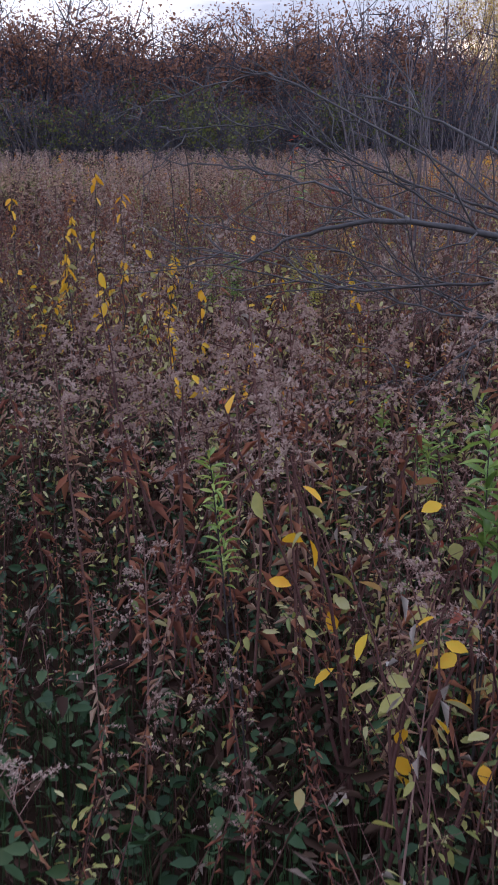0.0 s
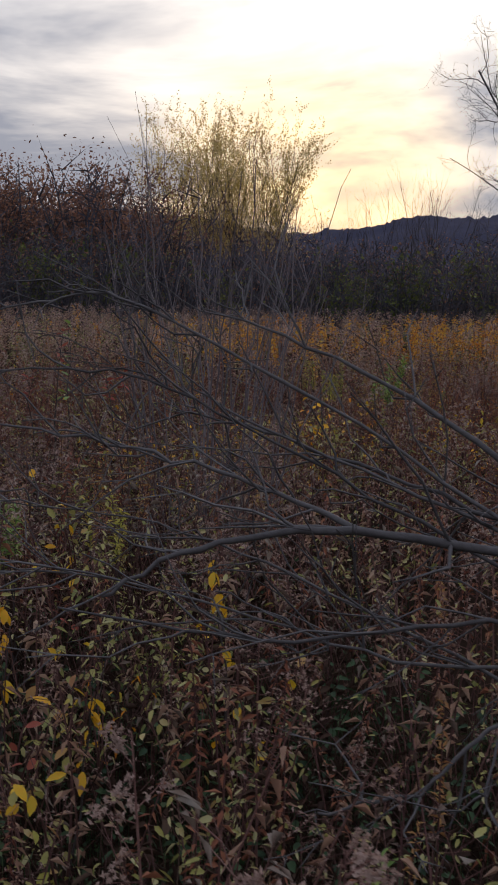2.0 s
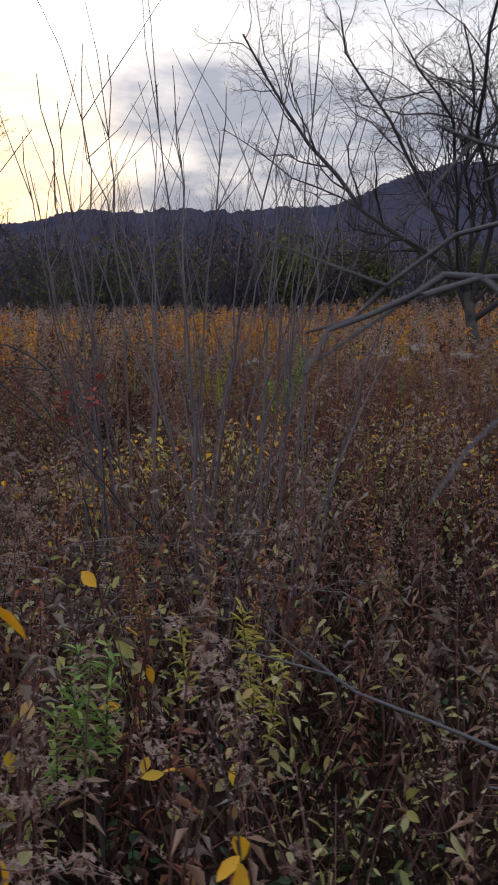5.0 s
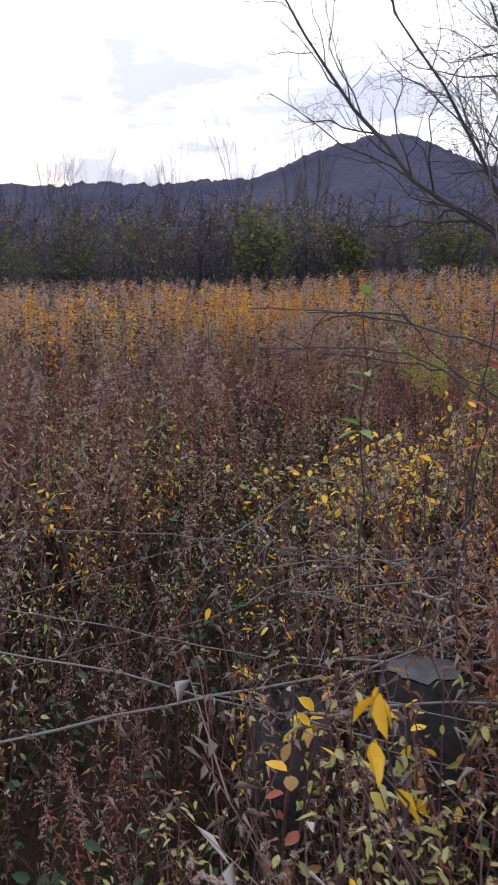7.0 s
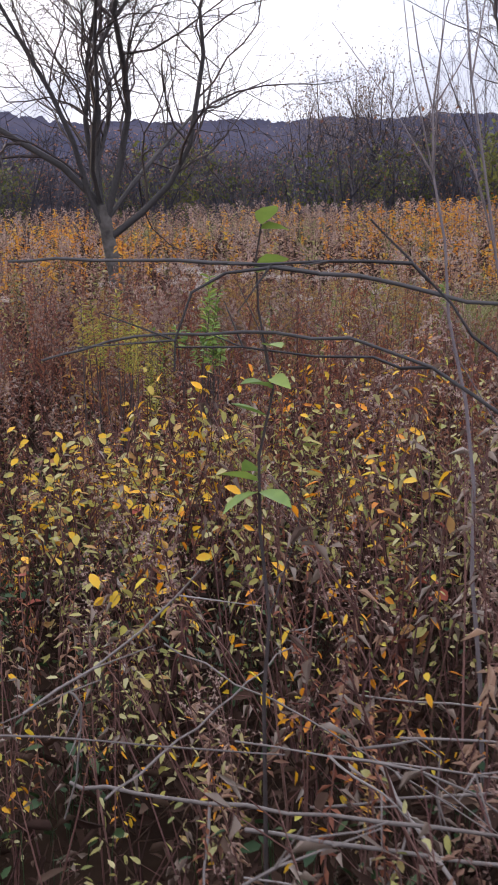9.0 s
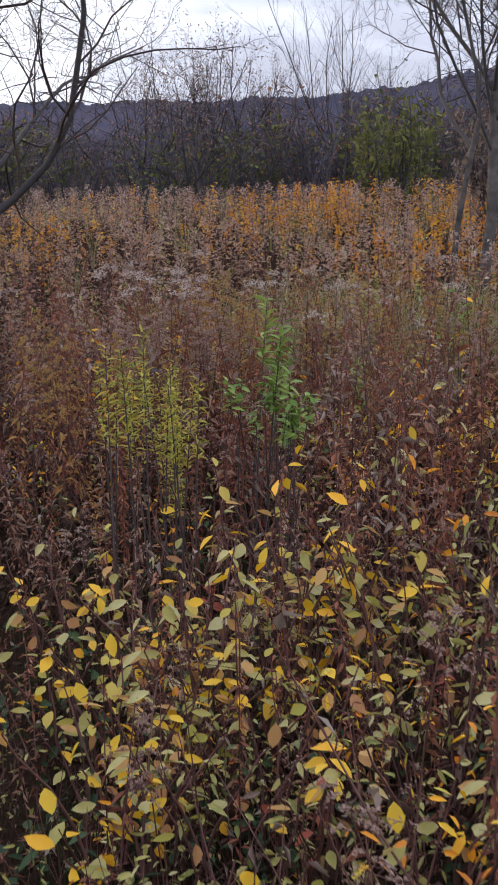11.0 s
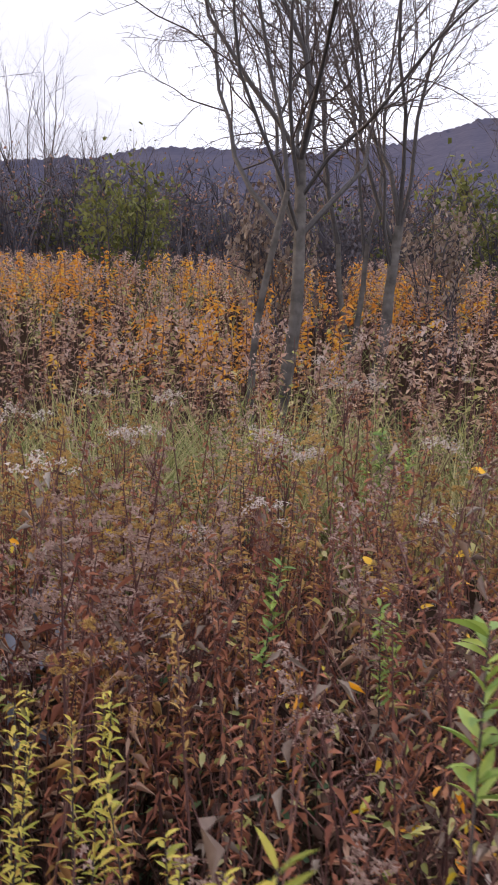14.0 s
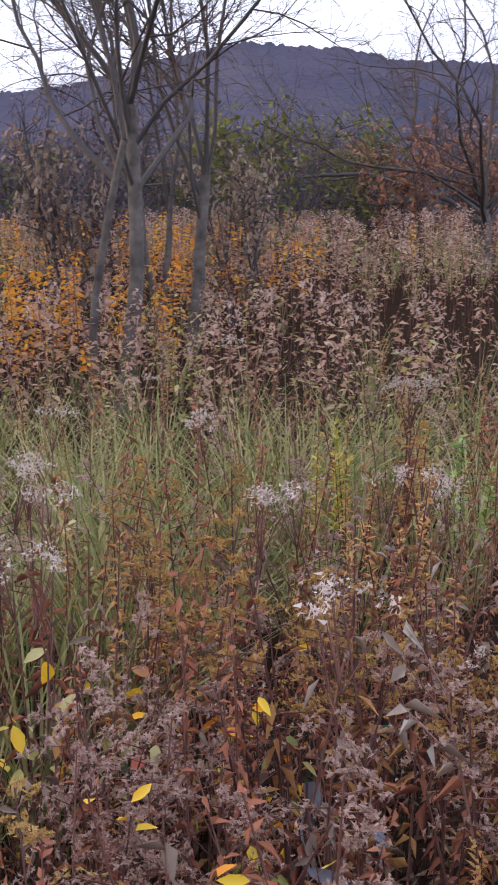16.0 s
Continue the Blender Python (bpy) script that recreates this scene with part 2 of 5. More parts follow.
# ---- mesh tools ----
class Shape:
    """Vertices and triangles with a material slot each, gathered piece by piece."""

    def __init__(self):
        self.v, self.f, self.m, self.n = [], [], [], 0

    def add(self, v, f, slot=0):
        self.v.append(np.asarray(v, float))
        self.f.append(np.asarray(f, int) + self.n)
        self.m.append(np.full(len(f), slot, int))
        self.n += len(v)

    def done(self):
        return np.concatenate(self.v), np.concatenate(self.f), np.concatenate(self.m)

    def tube(self, pts, radii, sides=3, slot=0):
        pts, radii = np.asarray(pts, float), np.asarray(radii, float)
        way = np.gradient(pts, axis=0)
        way /= np.linalg.norm(way, axis=1)[:, None] + 1e-9
        ref = np.array([1.0, 0, 0]) if abs(way[0, 2]) > 0.8 else np.array([0, 0, 1.0])
        a = np.cross(way, ref)
        a /= np.linalg.norm(a, axis=1)[:, None] + 1e-9
        b = np.cross(way, a)
        ang = np.arange(sides) * 2 * math.pi / sides
        ring = pts[:, None] + radii[:, None, None] * (np.cos(ang)[None, :, None] * a[:, None] + np.sin(ang)[None, :, None] * b[:, None])
        k, n = np.arange(sides), len(pts)
        faces = []
        for r in range(n - 1):
            p, q = r * sides + k, r * sides + (k + 1) % sides
            faces += [np.stack([p, q, q + sides], 1), np.stack([p, q + sides, p + sides], 1)]
        self.add(ring.reshape(-1, 3), np.concatenate(faces), slot)

    def leaf(self, base, way, length, width, slot=0, curl=0.25, roll=0.0, full=False):
        """A folded leaf with a bent midrib."""
        way = np.asarray(way, float) / (np.linalg.norm(way) + 1e-9)
        side = np.cross(way, (0, 0, 1))
        if np.linalg.norm(side) < 0.1:
            side = np.array([1.0, 0, 0])
        side /= np.linalg.norm(side)
        up = np.cross(side, way)
        side, up = side * math.cos(roll) + up * math.sin(roll), up * math.cos(roll) - side * math.sin(roll)
        base = np.asarray(base, float)

        def at(s, w, h):
            return base + way * (s * length) + side * (w * width / 2) + up * (h * length)

        if full == "oval":
            v = [at(0, 0, 0), at(0.25, -0.85, 0.06), at(0.65, -0.8, 0.05 - 0.4 * curl), at(1, 0, -curl), at(0.65, 0.8, 0.05 - 0.4 * curl), at(0.25, 0.85, 0.06)]
            f = [(0, 2, 1), (0, 3, 2), (0, 4, 3), (0, 5, 4)]
        elif full:
            v = [at(0, 0, 0)]
            for s, w in ((0.18, 0.62), (0.45, 1.0), (0.75, 0.7)):
                drop = -curl * s * s
                v += [at(s, -w, drop + 0.09 * w), at(s, 0, drop), at(s, w, drop + 0.09 * w)]
            v.append(at(1, 0, -curl))
            f = [(0, 2, 1), (0, 3, 2)]
            for r in (1, 4):
                f += [(r, r + 1, r + 4), (r, r + 4, r + 3), (r + 1, r + 2, r + 5), (r + 1, r + 5, r + 4)]
            f += [(7, 8, 10), (8, 9, 10)]
        else:
            v = [at(0, 0, 0), at(0.42, -1, 0.08), at(1, 0, -curl), at(0.5, 1, 0.08)]
            f = [(0, 2, 1), (0, 3, 2)]
        self.add(v, f, slot)


def mesh_from(name, v, f, slots, materials, vary=None, smooth=False):
    me = bpy.data.meshes.new(name)
    me.vertices.add(len(v))
    me.vertices.foreach_set("co", np.ascontiguousarray(v, np.float32).ravel())
    me.loops.add(3 * len(f))
    me.loops.foreach_set("vertex_index", np.ascontiguousarray(f, np.int32).ravel())
    me.polygons.add(len(f))
    me.polygons.foreach_set("loop_start", np.arange(0, 3 * len(f), 3, dtype=np.int32))
    me.polygons.foreach_set("material_index", np.ascontiguousarray(slots, np.int32))
    if smooth:
        me.polygons.foreach_set("use_smooth", np.ones(len(f), bool))
    for m in materials:
        me.materials.append(m)
    at = me.attributes.new("vary", "FLOAT", "POINT")
    at.data.foreach_set("value", np.full(len(v), 0.5, np.float32) if vary is None else np.ascontiguousarray(vary, np.float32))
    me.update()
    return me


def part(name, shape, materials, parent=None, label="", vary=None, smooth=True):
    """Links a shape as one mesh object, under a thing if one is given."""
    v, f, m = shape.done()
    ob = new(name, mesh_from(name, v, f, m, materials, None if vary is None else np.full(len(v), vary), smooth))
    if parent is not None:
        ob.parent = parent
    if label:
        tagged(ob, label)
    return ob


def thing(name, at, label, category, group="", turn=0.0):
    ob = new(name)
    ob.empty_display_size = 0.1
    ob.matrix_basis = pose(*at, 0, 0, turn)
    return tagged(ob, label, category, group)


rng = np.random.default_rng(7)


def spots(density, x0, x1, y0, y1, cell):
    """Jittered places where density(x, y), in plants a square metre, lets one stand."""
    gx, gy = np.meshgrid(np.arange(x0, x1, cell), np.arange(y0, y1, cell))
    x = (gx + rng.uniform(0, cell, gx.shape)).ravel()
    y = (gy + rng.uniform(0, cell, gy.shape)).ravel()
    keep = rng.uniform(0, 1, x.shape) < density(x, y) * cell * cell
    return x[keep], y[keep]


def lumps(x, y, size, seed):
    """A smooth unevenness from about -1 to 1."""
    x, y = x / size + seed * 3.1, y / size - seed * 1.7
    return (np.sin(x * 1.7 + 1.3 * np.sin(y * 1.1 + seed)) + np.sin(y * 1.9 + 1.1 * np.sin(x * 1.3)) + np.sin((x + y) * 2.7 + seed)) / 3


def ground_height(x, y):
    u = np.clip((x - 6.5) / 12, 0, 1)
    rise = 0.5 * u * u * (3 - 2 * u)
    return (rise + 0.04 * lumps(x, y, 1.6, 2.0) + 0.02 * lumps(x, y, 0.5, 5.0)) * np.clip((60 - np.hypot(x, y - 8)) / 30, 0, 1)


def scatter(name, shapes, x, y, size, materials, label, category, lean=0.1, vary=None, sink=0.02):
    """Many plants too many to count, from a few grown shapes, as one joined mesh."""
    n = len(x)
    which = rng.integers(0, len(shapes), n)
    spin = rng.uniform(0, 2 * math.pi, n)
    tip = rng.normal(0, lean, (n, 2))
    shade = np.clip(rng.normal(0.5, 0.2, n) if vary is None else vary, 0, 1)
    z = ground_height(x, y) - sink
    allv, allf, allm, alls, count = [], [], [], [], 0
    for k, (v, f, m) in enumerate(shapes):
        i = np.nonzero(which == k)[0]
        if not len(i):
            continue
        c, s = np.cos(spin[i])[:, None], np.sin(spin[i])[:, None]
        vz = v[None, :, 2] * size[i][:, None]
        vx = (v[None, :, 0] * c - v[None, :, 1] * s) * size[i][:, None] + vz * tip[i, :1] + x[i][:, None]
        vy = (v[None, :, 0] * s + v[None, :, 1] * c) * size[i][:, None] + vz * tip[i, 1:] + y[i][:, None]
        allv.append(np.stack([vx, vy, vz + z[i][:, None]], -1).reshape(-1, 3))
        allf.append((f[None] + (np.arange(len(i)) * len(v))[:, None, None] + count).reshape(-1, 3))
        allm.append(np.tile(m, len(i)))
        alls.append(np.repeat(shade[i], len(v)))
        count += len(i) * len(v)
    me = mesh_from(name, np.concatenate(allv), np.concatenate(allf), np.concatenate(allm), materials, np.concatenate(alls))
    return tagged(new(name, me), label, category, kind="stuff")


# ---- ground and hills ----
def make_ground():
    s = Shape()
    rings = np.concatenate([[0.0], np.geomspace(0.4, 3000, 110)])
    turns = np.linspace(0, 2 * math.pi, 161)[:-1]
    r, a = np.meshgrid(rings[1:], turns, indexing="ij")
    x, y = 0 + r * np.cos(a), 8 + r * np.sin(a)
    v = np.concatenate([[(0, 8, 0)], np.stack([x, y, ground_height(x, y)], -1).reshape(-1, 3)])
    n, m = len(turns), len(rings) - 1
    f = [(0, 1 + k, 1 + (k + 1) % n) for k in range(n)]
    for q in range(m - 1):
        for k in range(n):
            p, w = 1 + q * n + k, 1 + q * n + (k + 1) % n
            f += [(p, p + n, w + n), (p, w + n, w)]
    s.add(v, f)
    tagged(part("ground", s, [M_SOIL]), "dark meadow soil with rotting plant litter", "ground", kind="structure")


make_ground()


def ridge(az):
    """How high the skyline stands, in degrees, by the azimuth to the left of +y."""
    g = lambda mid, wide, high: high * np.exp(-(((az - mid) / wide) ** 2))
    return 3.3 + 0.3 * np.clip(-az / 30, 0, 1) - g(-3, 4, 0.8) + g(-26.3, 4.3, 2.0) + g(-64, 6, 0.9) + g(-81, 9, 2.9) + g(-100, 12, 2.4) + 0.06 * np.sin(az * 1.3) + 0.025 * np.sin(az * 4.1)


def make_hill(name, az0, az1, far, depth, label, seed):
    s = Shape()
    az = np.arange(az0, az1, -0.07)
    u = np.linspace(0, 1, 14)
    A, U = np.meshgrid(az, u)
    R = far - depth * (1 - U)
    top = np.tan(np.radians(ridge(A))) * far
    prng = np.random.default_rng(seed)
    crowns = prng.normal(0, 1, A.shape)
    crowns = (crowns + np.roll(crowns, 1, 1) + np.roll(crowns, 2, 1) + np.roll(crowns, 3, 1)) * 0.28 * (U > 0.75)
    z = 1.5 + (top) * np.sin(U * math.pi / 2) ** 1.6 + crowns - 3 * (U < 0.02)
    edge = np.clip((A - az1) / 4, 0, 1) * np.clip((az0 - A) / 4, 0, 1)
    z = z * edge - 2 * (1 - edge)
    x, y = -1 - np.sin(np.radians(A)) * R, 8 + np.cos(np.radians(A)) * R
    n = len(az)
    i = np.arange((len(u) - 1) * n).reshape(len(u) - 1, n)[:, :-1].ravel()
    f = np.concatenate([np.stack([i, i + 1, i + n + 1], 1), np.stack([i, i + n + 1, i + n], 1)])
    s.add(np.stack([x, y, z], -1).reshape(-1, 3), f)
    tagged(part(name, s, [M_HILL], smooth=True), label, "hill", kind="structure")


make_hill("backdrop_hill", 60, -130, 620, 420, "wooded hill of bare late-autumn trees on the skyline, haze put into its colour", 3)


# ---- meadow plants ----
def bend(height, lean, n=4, prng=rng):
    a, k = prng.uniform(0, 2 * math.pi), np.linspace(0, 1, n)
    out = lean * height * k**2
    return np.stack([math.cos(a) * out, math.sin(a) * out, height * k], 1)


def grow_goldenrod(prng, fluff=1.0, leaves=16, leaf_slot=1):
    """A dry goldenrod one metre tall: stem, hanging narrow leaves, a one-sided plume of fluffy seed heads."""
    s = Shape()
    stem = bend(1.0, prng.uniform(0.02, 0.15), 5, prng)
    s.tube(stem, [0.0045, 0.004, 0.0035, 0.003, 0.0015], 3, 0)
    for k in range(leaves):
        h = prng.uniform(0.2, 0.82)
        p = stem[min(int(h * 4), 3)] * (1 - (h * 4) % 1) + stem[min(int(h * 4) + 1, 4)] * ((h * 4) % 1)
        a = prng.uniform(0, 2 * math.pi)
        s.leaf(p, (math.cos(a), math.sin(a), prng.uniform(-0.9, 0.3)), prng.uniform(0.035, 0.075), prng.uniform(0.008, 0.015), leaf_slot, prng.uniform(0.1, 0.6), prng.uniform(-1, 1))
    if fluff:
        side = prng.uniform(0, 2 * math.pi)
        for k in range(13):
            h = 0.72 + 0.27 * k / 12
            a = side + prng.normal(0, 1.1)
            reach = (0.19 - 0.15 * k / 12) * prng.uniform(0.6, 1.25)
            root = stem[3] * (1 - (h - 0.75) * 4) + stem[4] * ((h - 0.75) * 4)
            t = np.linspace(0, 1, 4)[:, None]
            arm = root + t * reach * np.array([math.cos(a), math.sin(a), 0.75]) - np.array([0, 0, 1]) * t**2 * reach * 0.65
            s.tube(arm[[0, 2, 3]], [0.0015, 0.001, 0.0006], 3, 0)
            for q in range(int(16 * fluff)):
                u = prng.uniform(0.25, 1.05)
                c = root + u * reach * np.array([math.cos(a), math.sin(a), 0.75]) - np.array([0, 0, 1]) * u**2 * reach * 0.65 + prng.normal(0, 0.0045, 3)
                for w in range(3):
                    d = prng.normal(0, 1, 3)
                    d *= prng.uniform(0.004, 0.009) / np.linalg.norm(d)
                    e = np.cross(d, prng.normal(0, 1, 3))
                    e *= 0.003 / (np.linalg.norm(e) + 1e-9)
                    s.add([c - d - e, c - d * 0.3 + e, c + d], [(0, 1, 2)], 2)
    return s.done()


def grow_leafy(prng, slot=1, leaves=38, length=0.085, width=0.013, rise=0.5, lo=0.25, full=False):
    """An upright leafy stalk one metre tall with narrow leaves all the way up."""
    s = Shape()
    stem = bend(1.0, prng.uniform(0.0, 0.12), 5, prng)
    s.tube(stem, [0.0036, 0.0033, 0.003, 0.0024, 0.0012], 3, 0)
    for k in range(leaves):
        h = lo + (1 - lo) * (k + prng.uniform(0, 1)) / leaves
        q = min(int(h * 4), 3)
        p = stem[q] * (1 - (h * 4 - q)) + stem[q + 1] * (h * 4 - q)
        a = k * 2.4 + prng.normal(0, 0.6)
        s.leaf(p, (math.cos(a), math.sin(a), rise + prng.normal(0, 0.5)), length * prng.uniform(0.6, 1.1) * (1.15 - 0.5 * h), width * prng.uniform(0.7, 1.2), slot, prng.uniform(0.05, 0.45), prng.normal(0, 0.4), full)
    return s.done()


def grow_bare(prng):
    """A dry stalk with a few side shoots and shreds of leaf."""
    s = Shape()
    stem = bend(1.0, prng.uniform(0.0, 0.25), 4, prng)
    s.tube(stem, [0.0045, 0.004, 0.003, 0.001], 3, 0)
    for k in range(6):
        h = prng.uniform(0.3, 0.95)
        q = min(int(h * 3), 2)
        p = stem[q] * (1 - (h * 3 - q)) + stem[q + 1] * (h * 3 - q)
        a, reach = prng.uniform(0, 2 * math.pi), prng.uniform(0.06, 0.22)
        tip = p + reach * np.array([math.cos(a) * 0.6, math.sin(a) * 0.6, 0.8])
        s.tube([p, tip], [0.002, 0.0006], 3, 0)
        for w in range(2):
            s.leaf(p + (tip - p) * prng.uniform(0.3, 1), (*prng.normal(0, 1, 2), prng.uniform(-1, 0.3)), prng.uniform(0.03, 0.06), prng.uniform(0.008, 0.02), 1, 0.5, prng.uniform(-1.5, 1.5))
    return s.done()


def grow_shrublet(prng, leaves=24, length=0.046, width=0.021, slot=1, droop=0.4, full=False):
    """A low shrub one metre tall: a few thin stems with short side twigs and oval leaves that hang."""
    s = Shape()
    for b in range(3):
        stem = bend(prng.uniform(0.7, 1.0), prng.uniform(0.1, 0.4), 4, prng)
        s.tube(stem, [0.005, 0.004, 0.003, 0.0015], 3, 0)
        for k in range(leaves // 3):
            h = prng.uniform(0.35, 1.0)
            q = min(int(h * 3), 2)
            p = stem[q] * (1 - (h * 3 - q)) + stem[q + 1] * (h * 3 - q)
            a = prng.uniform(0, 2 * math.pi)
            reach = prng.uniform(0.01, 0.09)
            p2 = p + reach * np.array([math.cos(a), math.sin(a), 0.4])
            if reach > 0.04:
                s.tube([p, p2], [0.0015, 0.0007], 3, 0)
            s.leaf(p2, (math.cos(a + prng.normal(0, 0.7)), math.sin(a + prng.normal(0, 0.7)), prng.normal(-droop, 0.5)), length * prng.uniform(0.6, 1.15), width * prng.uniform(0.6, 1.15), slot, prng.uniform(0.05, 0.4), prng.normal(0, 0.6), full)
    return s.done()


def grow_tussock(prng, blades=46, slot=0):
    s = Shape()
    for k in range(blades):
        a, out, h = prng.uniform(0, 2 * math.pi), prng.uniform(0.2, 0.8), prng.uniform(0.6, 1.0)
        r0 = prng.uniform(0, 0.07)
        t = np.array([0, 0.35, 0.7, 1.0])
        c, d = math.cos(a), math.sin(a)
        x = r0 + out * t**2
        z = h * (t - 0.25 * out * t**3)
        w = np.array([0.004, 0.0045, 0.003, 0.0005])
        v = np.concatenate([np.stack([x * c - w * d, x * d + w * c, z], 1), np.stack([x * c + w * d, x * d - w * c, z], 1)])
        f = []
        for q in range(3):
            f += [(q, q + 1, q + 5), (q, q + 5, q + 4)]
        s.add(v, f, slot)
    return s.done()


def grow_cover(prng, n=14):
    """A patch of low green leaves on the ground."""
    s = Shape()
    for k in range(n):
        a, r = prng.uniform(0, 2 * math.pi), prng.uniform(0, 0.16)
        h = prng.uniform(0.05, 0.3)
        p = np.array([r * math.cos(a), r * math.sin(a), h])
        s.tube([p * (0.8, 0.8, 0), p], [0.001, 0.001], 3, 0)
        s.leaf(p, (math.cos(a), math.sin(a), prng.normal(0, 0.4)), prng.uniform(0.024, 0.048), prng.uniform(0.016, 0.03), 0, 0.2, prng.normal(0, 0.5), "oval")
    return s.done()


def grow_litter(prng, n=22):
    """A mat of dead leaves and broken stems, knee-deep at most."""
    s = Shape()
    for k in range(7):
        a, h = prng.uniform(0, 2 * math.pi), prng.uniform(0.05, 0.36)
        p = np.array([*prng.uniform(-0.16, 0.16, 2), 0])
        s.tube([p, p + (math.cos(a) * 0.18, math.sin(a) * 0.18, h)], [0.003, 0.0015], 3, 0)
    for k in range(n):
        p = np.array([*prng.uniform(-0.2, 0.2, 2), prng.uniform(0.01, 0.3)])
        s.leaf(p, (*prng.normal(0, 1, 2), prng.normal(-0.2, 0.5)), prng.uniform(0.03, 0.06), prng.uniform(0.01, 0.022), 0, prng.uniform(0.2, 0.7), prng.normal(0, 0.9), "oval")
    return s.done()


def grow_cap(prng):
    """A stalk one metre tall that branches into a flat top of small pale seed tufts."""
    s = Shape()
    stem = bend(0.86, prng.uniform(0.02, 0.12), 4, prng)
    s.tube(stem, [0.004, 0.0036, 0.003, 0.002], 3, 0)
    for k in range(12):
        h = prng.uniform(0.2, 0.85) * 3
        i = min(int(h), 2)
        a = prng.uniform(0, 2 * math.pi)
        s.leaf(stem[i] + (stem[i + 1] - stem[i]) * (h - i), (math.cos(a), math.sin(a), prng.uniform(-1, 0.2)), prng.uniform(0.04, 0.07), prng.uniform(0.008, 0.014), 1, 0.4, prng.normal(0, 0.8))
    for k in range(8):
        a, r = prng.uniform(0, 2 * math.pi), 0.075 * math.sqrt(prng.uniform(0, 1))
        tip = stem[3] + (math.cos(a) * r, math.sin(a) * r, 0.11 - 4 * r * r + prng.normal(0, 0.008))
        s.tube([stem[3] - (0, 0, 0.05), tip], [0.0016, 0.0007], 3, 0)
        for q in range(28):
            c = tip + prng.normal(0, 1, 3) * (0.010, 0.010, 0.007)
            d = prng.normal(0, 0.0024, (2, 3))
            s.add([c - d[0], c + d[0] + d[1], c - d[1]], [(0, 1, 2)], 2)
    return s.done()


# the trodden line: plants on it are low
LINE = np.array([(0.4, 0.2), (0.07, 1.3), (-0.35, 2.0), (-1.0, 3.0), (-1.9, 4.7), (-2.7, 5.1), (-3.05, 6.2), (-2.9, 7.2), (-2.6, 8.0), (-1.7, 10.0), (-1.0, 10.9), (-0.3, 11.7), (0.2, 12.6), (0.45, 13.3)])
LINE = np.concatenate([np.linspace(a, b, 8, endpoint=False) for a, b in zip(LINE[:-1], LINE[1:])] + [LINE[-1:]])


def off_line(x, y):
    d = np.full(x.shape, 1e9)
    for px, py in LINE:
        d = np.minimum(d, np.hypot(x - px, y - py))
    return d


def near_field(x, y):
    """The stretch of meadow beside and ahead of the line walked."""
    low = np.interp(x, (-5, -3, -2, -1, 0, 0.7, 1.0, 1.3, 2, 4, 8, 14), (10, 5.6, 4.0, 2.3, 1.2, 1.3, 4.0, 8.5, 10.2, 11.4, 11.8, 11.0))
    d = off_line(x, y)
    return (y > low) & (d > 0.03) & (d < 6.5)


def tall(x, y, size):
    """Heights kept low beside the line."""
    d = off_line(x, y)
    return size * np.clip(0.66 + 0.4 * (d - 0.25), 0.62, 1.0)


def blob(x, y, cx, cy, r):
    return np.exp(-(((x - cx) ** 2 + (y - cy) ** 2) / r**2))


def grow_far(prng, plume=True, leaves=13):
    """A meadow plant one metre tall as it shows from afar: stem, coarse leaves and a loose head."""
    s = Shape()
    stem = bend(1.0, prng.uniform(0, 0.15), 3, prng)
    s.tube(stem, [0.005, 0.0035, 0.002], 3, 0)
    for k in range(leaves):
        h = prng.uniform(0.3, 0.95)
        a = prng.uniform(0, 2 * math.pi)
        p = stem[1] * (2 - 2 * h) + stem[2] * (2 * h - 1) if h > 0.5 else stem[1] * 2 * h
        d = np.array([math.cos(a), math.sin(a), prng.uniform(-0.6, 0.6)]) * prng.uniform(0.05, 0.085)
        w = np.cross(d, prng.normal(0, 1, 3))
        w *= prng.uniform(0.009, 0.018) / np.linalg.norm(w)
        s.add([p, p + d * 0.5 - w, p + d * 0.45 + w, p + d - (0, 0, 0.015)], [(0, 1, 2), (1, 3, 2)], 1)
    if plume:
        for k in range(30):
            down = prng.uniform(0, 0.16)
            c = stem[2] + prng.normal(0, 0.016 + 0.34 * down, 3) * (1, 1, 0.3) - (0, 0, down)
            d = prng.normal(0, 0.009, (2, 3))
            s.add([c - d[0], c + d[0] + d[1], c - d[1]], [(0, 1, 2)], 2)
    return s.done()


